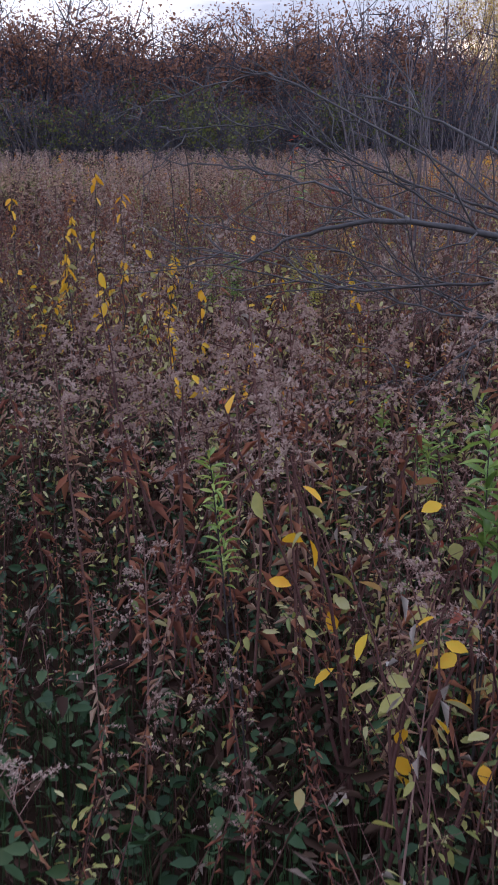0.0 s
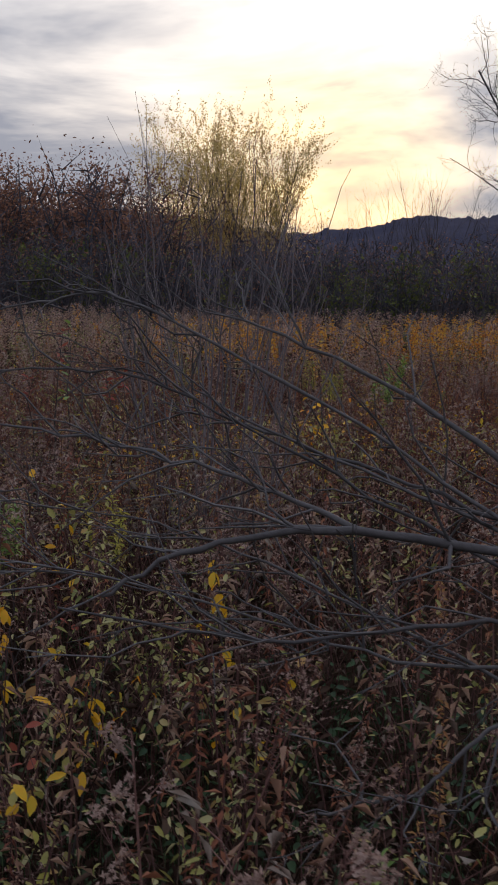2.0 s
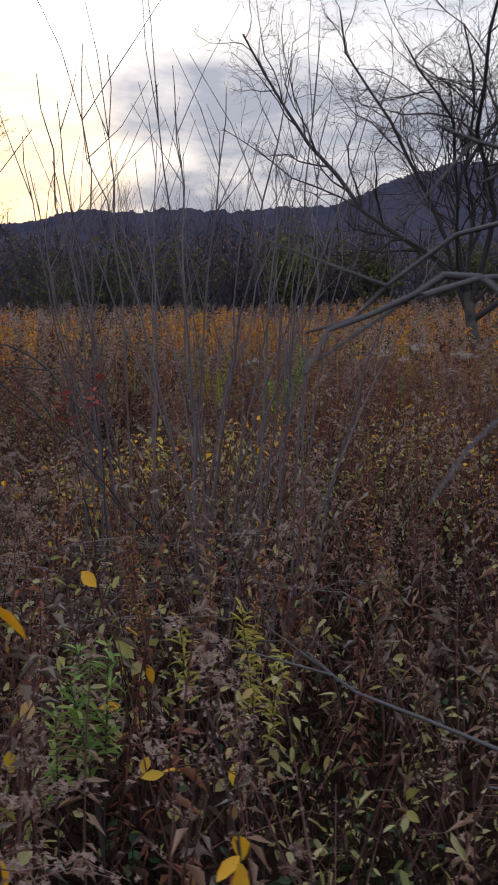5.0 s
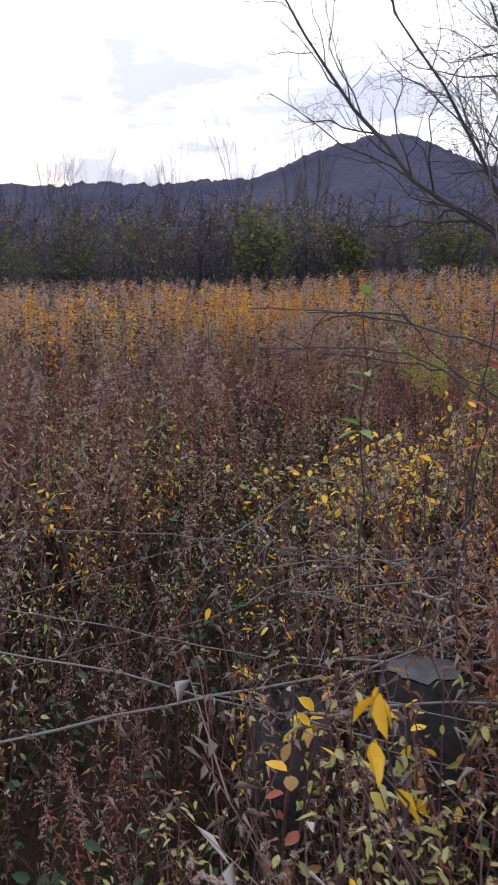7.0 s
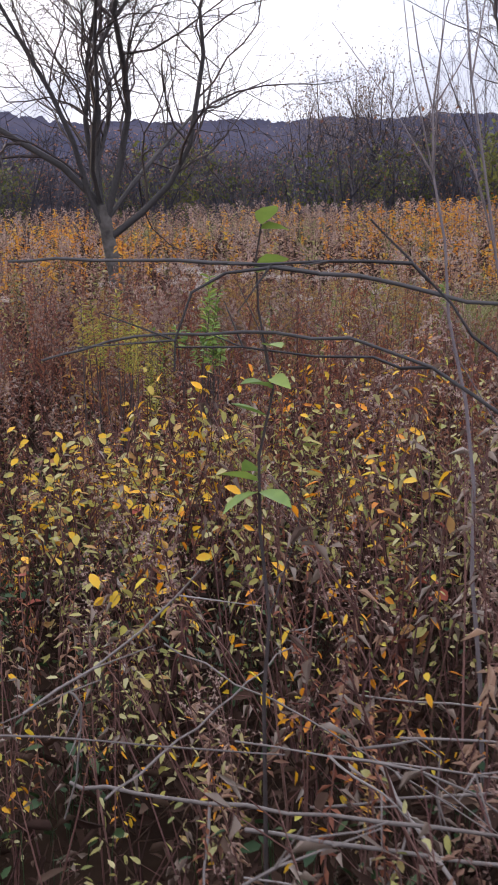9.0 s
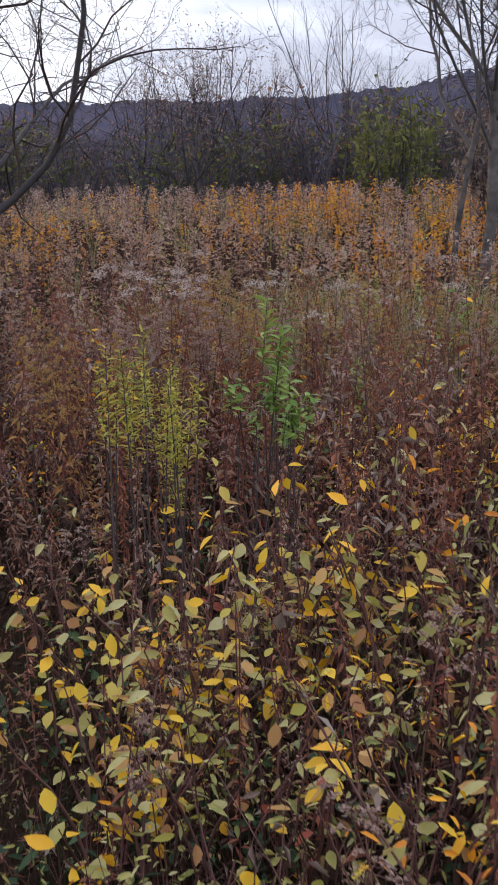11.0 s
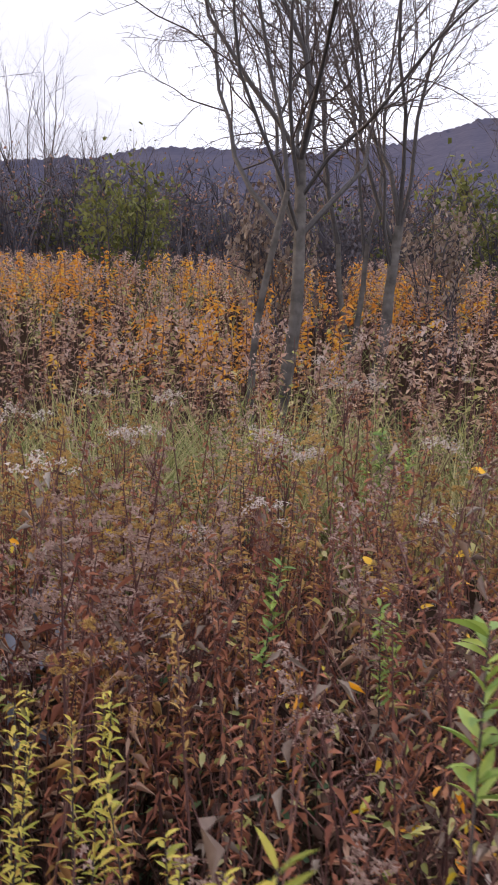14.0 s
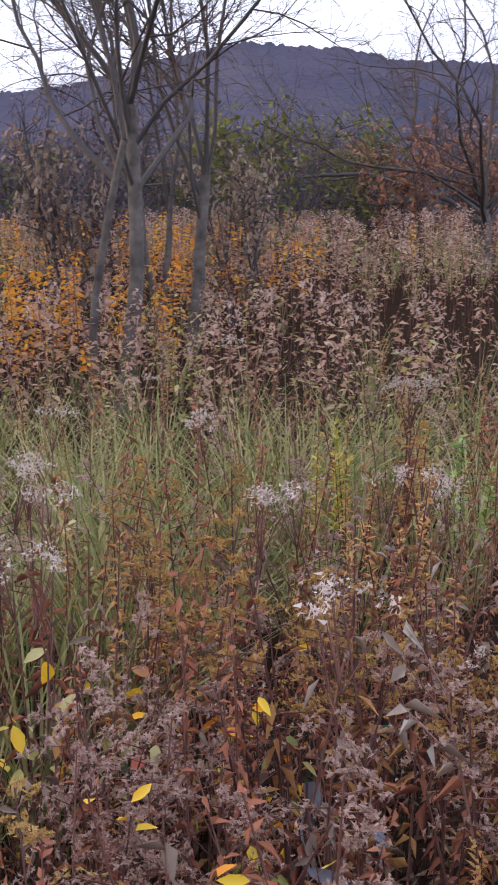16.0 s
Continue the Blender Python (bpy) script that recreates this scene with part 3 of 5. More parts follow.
def meadow():
    grown = lambda fn, n, **k: [fn(np.random.default_rng(100 + q), **k) for q in range(n)]
    gold = grown(grow_goldenrod, 6)
    thin = grown(grow_goldenrod, 5, fluff=0.32, leaves=26)
    rust = grown(grow_leafy, 6, length=0.052, width=0.011, rise=-0.3, leaves=58, lo=0.12)
    bare = grown(grow_bare, 6)
    low = grown(grow_shrublet, 6, leaves=36, length=0.05, width=0.022, full="oval")
    tus = grown(grow_tussock, 5)
    cov = grown(grow_cover, 5)
    litter = grown(grow_litter, 5)
    caps = grown(grow_cap, 5)
    golden = grown(grow_goldenrod, 4, fluff=1.0, leaves=24)
    far = grown(grow_far, 5)
    farleaf = grown(grow_far, 5, plume=False, leaves=17)
    bushy = grown(grow_far, 5, plume=False, leaves=34)
    box = (-5, 11, 0.8, 19)

    grassy = lambda x, y: 1 - 0.85 * np.clip(blob(x, y, 4.6, 14.3, 0.95) + blob(x, y, 5.9, 13.2, 0.6), 0, 1)
    close = lambda x, y: (0.3 + 0.7 * (off_line(x, y) < 3.4)) * grassy(x, y)
    fl = lambda x, y: near_field(x, y) * (2.5 + 5 * np.clip(lumps(x, y, 1.4, 1.0), 0, 1) + 6 * blob(x, y, -0.38, 2.9, 0.6) + 1.5 * blob(x, y, 3.4, 13.8, 1.6) + 2 * blob(x, y, 2.3, 13.1, 0.9) + 1 * blob(x, y, 5.0, 15.5, 2.0)) * (1 - 0.85 * blob(x, y, -1.2, 8.9, 1.3)) * (0.55 + 0.45 * (off_line(x, y) < 3.6)) * grassy(x, y)
    x, y = spots(fl, *box, 0.14)
    scatter("seeding_goldenrod", gold, x, y, tall(x, y, rng.uniform(0.72, 1.08, len(x))), [M_STEM, M_RUST, M_FLUFF], "dry brown goldenrod with pale fluffy seed heads", "wildflower", 0.12)
    x, y = spots(lambda x, y: 38 * (blob(x, y, -0.42, 2.85, 0.3) + 0.7 * blob(x, y, -0.15, 3.1, 0.22) + 0.5 * blob(x, y, -0.75, 3.5, 0.3)) * (off_line(x, y) > 0.2), -1.6, 0.6, 2.0, 4.2, 0.1)
    scatter("fluffy_goldenrod_patch", gold, x, y, rng.uniform(0.92, 1.1, len(x)), [M_STEM, M_RUST, M_FLUFF], "dense patch of goldenrod with pale mauve seed fluff", "wildflower", 0.1, vary=rng.uniform(0.3, 0.75, len(x)))
    x, y = spots(lambda x, y: near_field(x, y) * (7 + 5 * lumps(x, y, 1.1, 4.0)) * close(x, y), *box, 0.15)
    scatter("withered_goldenrod", thin, x, y, tall(x, y, rng.uniform(0.6, 1.0, len(x))), [M_STEM, M_TAN, M_FLUFF], "withered tan goldenrod stalks with thin seed heads", "wildflower", 0.14)
    x, y = spots(lambda x, y: near_field(x, y) * ((15 + 7 * lumps(x, y, 0.9, 7.0)) * close(x, y) * (0.2 + 0.25 * (y > 6.3) + 0.55 * (y > 10.5)) + 38 * blob(x, y, 2.4, 13.4, 1.2) + 10 * blob(x, y, 4.0, 14.0, 2.5) * grassy(x, y) + 16 * blob(x, y, -0.3, 2.3, 0.7)), *box, 0.15)
    scatter("rusty_weed", rust, x, y, tall(x, y, rng.uniform(0.55, 1.02, len(x))), [M_STEM, M_RUST], "rust-brown weed stalks with hanging dead leaves", "weed", 0.15)
    x, y = spots(lambda x, y: near_field(x, y) * (20 + 40 * blob(x, y, -1.3, 8.6, 1.1)) * (1 - 0.55 * (y < 6.3)) * close(x, y), *box, 0.11)
    scatter("dry_stalk", bare, x, y, tall(x, y, rng.uniform(0.3, 1.0, len(x)) ** 1.0), [M_STEM, M_DRYLEAF], "bare dry weed stalks with shreds of pale leaf", "weed", 0.3)
    lo = lambda x, y: near_field(x, y) * (3.0 + 4 * np.clip(lumps(x, y, 1.2, 9.0), 0, 1) + 22 * blob(x, y, -0.2, 10.8, 1.2) + 22 * blob(x, y, -1.6, 7.2, 1.0) + 14 * blob(x, y, 0.0, 11.2, 0.9) + 9 * blob(x, y, -1.8, 10.6, 1.9) + 20 * blob(x, y, 0.2, 2.9, 0.7) + 16 * blob(x, y, -1.3, 5.2, 1.2) + 10 * blob(x, y, -0.5, 4.0, 1.0) + 9 * blob(x, y, -2.3, 10.6, 1.5) + 5 * blob(x, y, -0.3, 13.6, 1.8)) * (1 - 0.7 * blob(x, y, 3.5, 13.5, 2.0)) + near_field(x, y) * 22 * blob(x, y, -2.5, 7.1, 0.8)
    x, y = spots(lo, *box, 0.14)
    scatter("olive_undershrub", low, x, y, tall(x, y, rng.uniform(0.4, 0.9, len(x))), [M_STEM, M_DULL], "low shrub shoots with olive and yellowing leaves", "shrub", 0.15)
    yl = lambda x, y: near_field(x, y) * (2.5 * blob(x, y, 0.2, 11.1, 1.3) + 1.0 * blob(x, y, 1.5, 12.5, 2.0) + 1.2 * blob(x, y, -0.6, 11.0, 1.2) + 1.0 * blob(x, y, -1.5, 6.5, 1.2) + 2.0 * blob(x, y, -2.3, 10.6, 1.5) + 1.2 * blob(x, y, -0.3, 13.6, 1.8) + 1.0 * np.clip(lumps(x, y, 1.3, 3.3), 0, 1)) * (x < 4)
    x, y = spots(yl, *box, 0.16)
    scatter("yellow_undershrub", low, x, y, tall(x, y, rng.uniform(0.55, 1.0, len(x))), [M_STEM, M_YELLOW], "low shrub shoots with bright yellow autumn leaves", "shrub", 0.15)
    x, y = spots(lambda x, y: near_field(x, y) * (0.5 + 6 * blob(x, y, 1.4, 13.1, 0.9) + 8 * blob(x, y, 2.8, 13.4, 1.2) + 1.2 * blob(x, y, 4.5, 14.5, 2.0) + 4 * blob(x, y, -1.0, 8.0, 1.0)), *box, 0.16)
    amber = grown(grow_leafy, 4, length=0.038, width=0.007, rise=0.4, leaves=46, lo=0.66)
    scatter("amber_weed", amber, x, y, tall(x, y, rng.uniform(0.7, 1.05, len(x))), [M_STEM, M_AMBER], "amber goldenrod stalks with curled leaves", "wildflower", 0.12)
    gr = lambda x, y: near_field(x, y) * (14 * blob(x, y, 4.6, 14.3, 0.9) + 8 * blob(x, y, 5.9, 13.2, 0.8) + 6 * blob(x, y, 5.5, 15.3, 1.0) + 5 * blob(x, y, 3.2, 14.2, 0.7))
    x, y = spots(gr, *box, 0.18)
    scatter("grass_tussock", tus, x, y, tall(x, y, rng.uniform(0.75, 1.05, len(x))), [M_GRASS], "tussocks of green and straw-coloured grass", "grass", 0.05)
    # shade-coloured leaves, thickest on the first stretch where the plant bases look dark
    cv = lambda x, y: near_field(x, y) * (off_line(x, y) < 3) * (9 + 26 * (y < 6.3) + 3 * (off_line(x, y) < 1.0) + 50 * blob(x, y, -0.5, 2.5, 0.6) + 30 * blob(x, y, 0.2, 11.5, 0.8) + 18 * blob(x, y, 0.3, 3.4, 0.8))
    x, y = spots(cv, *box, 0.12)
    scatter("green_groundcover", cov, x, y, rng.uniform(0.7, 1.2, len(x)), [M_SHADEGREEN], "green leaves creeping over the ground, colour darkened for the shade under the weeds", "ground cover", 0.05)

    x, y = spots(lambda x, y: near_field(x, y) * (off_line(x, y) < 2.8) * 30, *box, 0.14)
    scatter("dead_leaf_litter", litter, x, y, rng.uniform(0.7, 1.35, len(x)) * np.clip(0.5 + off_line(x, y), 0.5, 1), [M_LITTER], "mat of rotting leaves and broken stems, darkened in colour for deep shade", "leaf litter", 0.1)
    x, y = spots(lambda x, y: near_field(x, y) * np.clip(0.4 + 1.6 * lumps(x, y, 0.45, 3.0), 0, 1.3) * (9 * blob(x, y, 3.1, 13.3, 0.9) + 7 * blob(x, y, 2.5, 13.9, 0.5) + 5 * blob(x, y, 4.2, 13.6, 1.1) + 4 * blob(x, y, 4.0, 15.2, 1.2) + 3 * blob(x, y, 6.3, 14.5, 1.3)), *box, 0.14)
    scatter("pale_capped_weed", caps, x, y, rng.uniform(0.85, 1.08, len(x)), [M_STEM, M_RUST, M_CAP], "dry stalks topped with flat pale seed caps", "wildflower", 0.1)
    x, y = spots(lambda x, y: near_field(x, y) * 42 * (blob(x, y, 2.0, 13.38, 0.26) + blob(x, y, 2.12, 13.68, 0.22) + blob(x, y, 2.2, 13.18, 0.2) + 0.6 * blob(x, y, 2.75, 13.0, 0.3)), 1.2, 3.6, 12.3, 14.6, 0.1)
    scatter("mauve_goldenrod_patch", gold, x, y, rng.uniform(0.82, 0.98, len(x)), [M_STEM, M_RUST, M_FLUFF], "dense patch of goldenrod with mauve-grey seed fluff", "wildflower", 0.12, vary=rng.uniform(0.15, 0.6, len(x)))
    x, y = spots(lambda x, y: near_field(x, y) * 26 * (blob(x, y, 1.42, 13.1, 0.16) + 0.8 * blob(x, y, 1.15, 13.05, 0.2) + blob(x, y, 2.45, 13.36, 0.2) + blob(x, y, 2.5, 13.05, 0.2) + 0.7 * blob(x, y, 1.85, 13.85, 0.2) + 0.4 * blob(x, y, 3.3, 13.6, 0.5) + 0.4 * blob(x, y, 3.0, 12.7, 0.4)), 0.8, 4.6, 12.2, 15.2, 0.1)
    scatter("golden_goldenrod", golden, x, y, rng.uniform(0.85, 1.04, len(x)), [M_STEM, M_AMBER, M_GOLDPLUME], "goldenrod with drooping ochre-yellow plumes", "wildflower", 0.1)

    # the meadow further out, up to the edge of the wood
    def far_field(x, y):
        r, az = np.hypot(x + 1, y - 8), np.degrees(np.arctan2(-(x + 1), y - 8))
        return (r < 42) * (az < 42) * (az > -118) * ~near_field(x, y) * (off_line(x, y) > 1.5) * (y > 1.0 + 0.0 * x) * np.clip(34 / (r + 6), 0.5, 2.2)

    orange = lambda x, y: 8 * blob(x, y, 15.5, 21.5, 2.8) + 11 * blob(x, y, 10.3, 16.6, 0.9) + 11 * blob(x, y, 13.6, 15.5, 1.3) + 5 * blob(x, y, 18, 18.5, 3) + 7 * blob(x, y, 3, 25, 4.0) + 4 * blob(x, y, 9, 27, 5) + 2.5 * blob(x, y, 11, 36, 5) + 1.5 * blob(x, y, 4, 33, 6)
    far_box = (-30, 42, 1, 50)
    x, y = spots(lambda x, y: far_field(x, y) * (2.3 + 1.8 * lumps(x, y, 2.6, 3.0)), *far_box, 0.3)
    scatter("far_goldenrod", far, x, y, rng.uniform(0.75, 1.1, len(x)), [M_STEM, M_TAN, M_FLUFF], "distant goldenrod gone to seed across the meadow", "wildflower", 0.1, vary=np.clip(0.5 + 0.3 * lumps(x, y, 2.2, 5.0) + rng.normal(0, 0.12, len(x)), 0, 1))
    x, y = spots(lambda x, y: far_field(x, y) * (2.4 + 2.0 * lumps(x, y, 2.0, 6.0)), *far_box, 0.3)
    scatter("far_tan_weed", farleaf, x, y, rng.uniform(0.6, 1.0, len(x)), [M_STEM, M_TAN], "distant tan and brown weeds across the meadow", "weed", 0.1, vary=np.clip(0.5 + 0.35 * lumps(x, y, 1.8, 2.0) + rng.normal(0, 0.12, len(x)), 0, 1))
    x, y = spots(lambda x, y: far_field(x, y) * (0.06 + 0.15 * np.clip(lumps(x, y, 3.1, 1.0), 0, 1) + 1.3 * orange(x, y) * np.clip(2.2 * lumps(x, y, 1.5, 4.0), 0, 1)), *far_box, 0.3)
    scatter("orange_meadow_weed", bushy, x, y, rng.uniform(0.8, 1.2, len(x)), [M_STEM, M_ORANGE], "bright orange and yellow weeds at the meadow's far side", "weed", 0.1)
    x, y = spots(lambda x, y: far_field(x, y) * (0.5 + 2.2 * np.clip(lumps(x, y, 2.4, 9.0), 0, 1) + 3.5 * blob(x, y, 2.5, 16, 4)), *far_box, 0.33)
    scatter("far_olive_weed", farleaf, x, y, rng.uniform(0.6, 1.0, len(x)), [M_STEM, M_DULL], "distant olive-green weeds across the meadow", "weed", 0.1)
    back = lambda x, y: (np.hypot(x + 1, y - 8) < 42) * (far_field(x, y) == 0) * ~near_field(x, y) * (off_line(x, y) > 0.8)
    x, y = spots(lambda x, y: back(x, y) * 0.7 + back(x, y) * 3.0 * (off_line(x, y) < 5), -43, 42, -34, 50, 0.45)
    scatter("meadow_behind", far[:2] + farleaf[:3], x, y, tall(x, y, rng.uniform(0.6, 1.0, len(x))), [M_STEM, M_TAN, M_FLUFF], "dry weeds of the meadow beside the trodden line", "weed", 0.12)
    tuft = [grow_tussock(R(60 + k), 16) for k in range(3)]
    x, y = spots(lambda x, y: far_field(x, y) * (0.2 + 1.0 * np.clip(lumps(x, y, 3, 8.0), 0, 1)), *far_box, 0.45)
    scatter("far_grass", tuft, x, y, rng.uniform(0.7, 1.0, len(x)), [M_GRASS], "distant tufts of straw-coloured grass", "grass", 0.05)


R = np.random.default_rng
meadow()


# ---- trees ----
def limb(lines, prng, p, way, length, r, level, last, kids, spread, twist, lift):
    """One limb with all that grows from it: points and radii, level by level."""
    n = 9 if level <= 1 else 7 if level == 2 else 5 if level == 3 else 3
    twist = twist * (1.0, 1.0, 1.35, 1.6, 1.7)[level]
    pts, q, w = [np.array(p, float)], np.array(p, float), np.array(way, float) / np.linalg.norm(way)
    for k in range(n - 1):
        w = w + prng.normal(0, twist, 3)
        w[2] += lift
        w /= np.linalg.norm(w)
        q = q + w * length / (n - 1)
        pts.append(q)
    lines.append((level, np.array(pts), np.linspace(r, r * (0.3 if level else 0.7), n)))
    if level >= last:
        return pts
    for k in range(kids[level]):
        u = 0.15 + 0.85 * (k + prng.uniform(0, 1)) / kids[level]
        s = min(int(u * (n - 1)), n - 2)
        seg = pts[s + 1] - pts[s]
        at, d0 = pts[s] + seg * (u * (n - 1) - s), seg / np.linalg.norm(seg)
        side = prng.normal(0, 1, 3)
        side -= side @ d0 * d0
        side /= np.linalg.norm(side)
        a = spread * prng.uniform(0.6, 1.3)
        limb(lines, prng, at, d0 * math.cos(a) + side * math.sin(a), length * prng.uniform(0.3, 0.5) * (1.2 - 0.5 * u), max(r * (1 - 0.65 * u) * 0.5, 0.0026), level + 1, last, kids, spread, twist, lift)
    return pts


def grow_tree(prng, height, trunk_r, fork, limbs, splay, kids=(0, 11, 8, 4), spread=0.65, twist=0.13, lift=0.07, stems=1, last=4, lean=0.05):
    """A tree: one or more trunks up to the fork, limbs that splay from there, branches and twigs."""
    lines = []
    for k in range(stems):
        a = prng.uniform(0, 2 * math.pi)
        root = np.array([math.cos(a), math.sin(a), 0]) * (0.22 if k else 0.0)
        trunk = limb(lines, prng, root - (0, 0, 0.15), ((lean if k else 0.01) * math.cos(a), (lean if k else 0.01) * math.sin(a), 1), fork * (1 if k == 0 else 0.9), trunk_r * (1 if k == 0 else 0.55), 0, 0, kids, spread, 0.05, 0.03)
        for b in range(limbs if k == 0 else 2):
            a, o = 2 * math.pi * b / limbs + prng.uniform(-0.4, 0.4), splay * prng.uniform(0.35, 1.1)
            limb(lines, prng, trunk[-1 - b % 3], (math.sin(o) * math.cos(a), math.sin(o) * math.sin(a), math.cos(o)), (height - fork) * prng.uniform(0.7, 1.05), trunk_r * prng.uniform(0.28, 0.46), 1, last, kids, spread, twist, lift)
    return lines


def plant_tree(name, at, lines, label, leaf=None, bark=None, turn=0.0, category="tree", group=""):
    ob = thing(name, (at[0], at[1], float(ground_height(at[0], at[1])) - 0.04), label, category, group, turn)
    bark, crown = bark or M_BARK, Shape()
    for level, pts, r in lines:
        if level <= 1:
            wood = Shape()
            wood.tube(pts, r, 8 if level == 0 else 5, 0)
            part("limb" if level else "trunk", wood, [bark if level or leaf else M_TRUNK], ob, vary=0.5)
        else:
            crown.tube(pts, r, 3, 0)
    part("crown", crown, [M_TWIG if leaf is None else bark], ob, "fine bare twigs", vary=0.5)
    if leaf:
        mat, per, size, top, prng = leaf
        s = Shape()
        for level, pts, r in lines:
            if level >= top:
                for k in range(per):
                    u = prng.uniform(0, len(pts) - 1.001)
                    p = pts[int(u)] + (pts[int(u) + 1] - pts[int(u)]) * (u % 1) + prng.normal(0, size * 0.6, 3)
                    d = prng.normal(0, 1, (2, 3))
                    d *= size * prng.uniform(0.5, 1.0) / np.linalg.norm(d, axis=1)[:, None]
                    s.add([p - d[0] * 0.5, p + d[1] * 0.4, p + d[0] * 0.7, p - d[1] * 0.4], [(0, 1, 2), (0, 2, 3)])
        part("foliage", s, [mat], ob, "clinging autumn leaves", vary=0.5, smooth=False)
    return ob


plant_tree("bare_tree", (8.88, 15.48, 0), grow_tree(R(21), 6.4, 0.066, 2.45, 10, 0.68, (0, 13, 8, 4), spread=0.68, twist=0.16, lift=0.02, stems=2, lean=0.14), "bare many-limbed tree with pale flaking bark among orange weeds")
plant_tree("bare_tree", (11.68, 15.5, 0), grow_tree(R(22), 7.4, 0.07, 1.9, 5, 0.4, (0, 12, 8, 4), spread=0.72, twist=0.15, lift=0.03, stems=3, lean=0.12), "bare forked tree with dark bark before the thicket")
plant_tree("bare_tree", (6.33, 19.85, 0), grow_tree(R(24), 7.0, 0.11, 1.7, 9, 0.8, (0, 15, 10, 4), spread=0.8, twist=0.2, lift=0.08, stems=1), "bare spreading tree with crooked limbs in the meadow")
plant_tree("bare_tree", (21.5, 12.3, 0), grow_tree(R(14), 7.5, 0.11, 1.2, 9, 1.15, (0, 13, 8, 4), twist=0.2, lift=0.03), "bare wide-spreading tree with low drooping limbs")


# ---- thickets and woods at the meadow's edge ----
def grow_bush(prng, stems=9, twigs=60, leaf=0, leaf_size=0.07):
    """A thicket bush one metre tall and as wide: stems, forked twigs and a few leaves."""
    s = Shape()
    for k in range(stems):
        a, o = prng.uniform(0, 2 * math.pi), prng.uniform(0.05, 0.45)
        t = np.linspace(0, 1, 4)
        h = prng.uniform(0.6, 1.0)
        pts = np.stack([0.12 * math.cos(a * 3) + o * math.cos(a) * t**1.5, 0.12 * math.sin(a * 3) + o * math.sin(a) * t**1.5, h * t], 1) + prng.normal(0, 0.02, (4, 3))
        s.tube(pts, [0.012, 0.009, 0.006, 0.002], 3, 0)
        for q in range(twigs // stems):
            u = 2.99 * math.sqrt(prng.uniform(0.02, 1))
            p = pts[int(u)] + (pts[int(u) + 1] - pts[int(u)]) * (u % 1)
            d = prng.normal(0, 1, 3) * (1, 1, 0.5) + (0, 0, 0.8)
            d *= prng.uniform(0.1, 0.3) / np.linalg.norm(d)
            w = np.cross(d, prng.normal(0, 1, 3))
            w *= 0.005 / np.linalg.norm(w)
            s.add([p - w, p + w, p + d], [(0, 1, 2)], 0)
            for _ in range(leaf):
                c = p + d * prng.uniform(0.2, 1.1) + prng.normal(0, 0.03, 3)
                e = prng.normal(0, 1, (2, 3))
                e *= leaf_size * prng.uniform(0.4, 1) / np.linalg.norm(e, axis=1)[:, None]
                s.add([c - e[0] * 0.5, c + e[1] * 0.4, c + e[0] * 0.6, c - e[1] * 0.4], [(0, 1, 2), (0, 2, 3)], 1)
    return s.done()


def ring_spots(n, az0, az1, r0, r1, seed):
    q = R(seed)
    az, r = np.radians(q.uniform(az0, az1, n)), q.uniform(r0, r1, n)
    return -1 - np.sin(az) * r, 8 + np.cos(az) * r, np.degrees(az)


def woods():
    bush = [grow_bush(R(40 + k), 9, 96, 1, 0.035) for k in range(5)]
    russet = [grow_bush(R(55 + k), 9, 99, 14, 0.027) for k in range(4)]
    leafy = [grow_bush(R(50 + k), 8, 80, 4, 0.06) for k in range(4)]
    x, y, az = ring_spots(740, -122, 45, 40, 54, 1)
    x2, y2, az2 = ring_spots(170, 45, 238, 40, 54, 6)
    x, y, az = np.append(x, x2), np.append(y, y2), np.append(az, az2)
    h = np.where(az < -50, 4.0, 3.6) * rng.uniform(0.6, 1.15, len(x))
    scatter("thicket", bush, x, y, h, [M_BRUSH, M_OAK], "dense dark thicket of bare shrubs at the meadow's edge", "thicket", 0.08)
    x, y, az = ring_spots(150, -122, 45, 39, 48, 2)
    scatter("leafy_thicket", leafy, x, y, rng.uniform(2.0, 3.6, len(x)), [M_BRUSH, M_SHRUBGREEN], "shrubs with late green leaves along the thicket", "thicket", 0.08)
    x, y, az = ring_spots(110, 3.5, 48, 50, 64, 3)
    scatter("oak_wood", russet, x, y, rng.uniform(6.2, 8.4, len(x)), [M_BRUSH, M_OAK], "wood of russet oaks behind the thicket", "woods", 0.05)
    x, y, az = ring_spots(420, -122, 48, 54, 80, 4)
    scatter("bare_wood", bush, x, y, rng.uniform(3.5, 5.2, len(x)), [M_BRUSH, M_OAK], "bare young trees massed behind the thicket", "woods", 0.05)


woods()


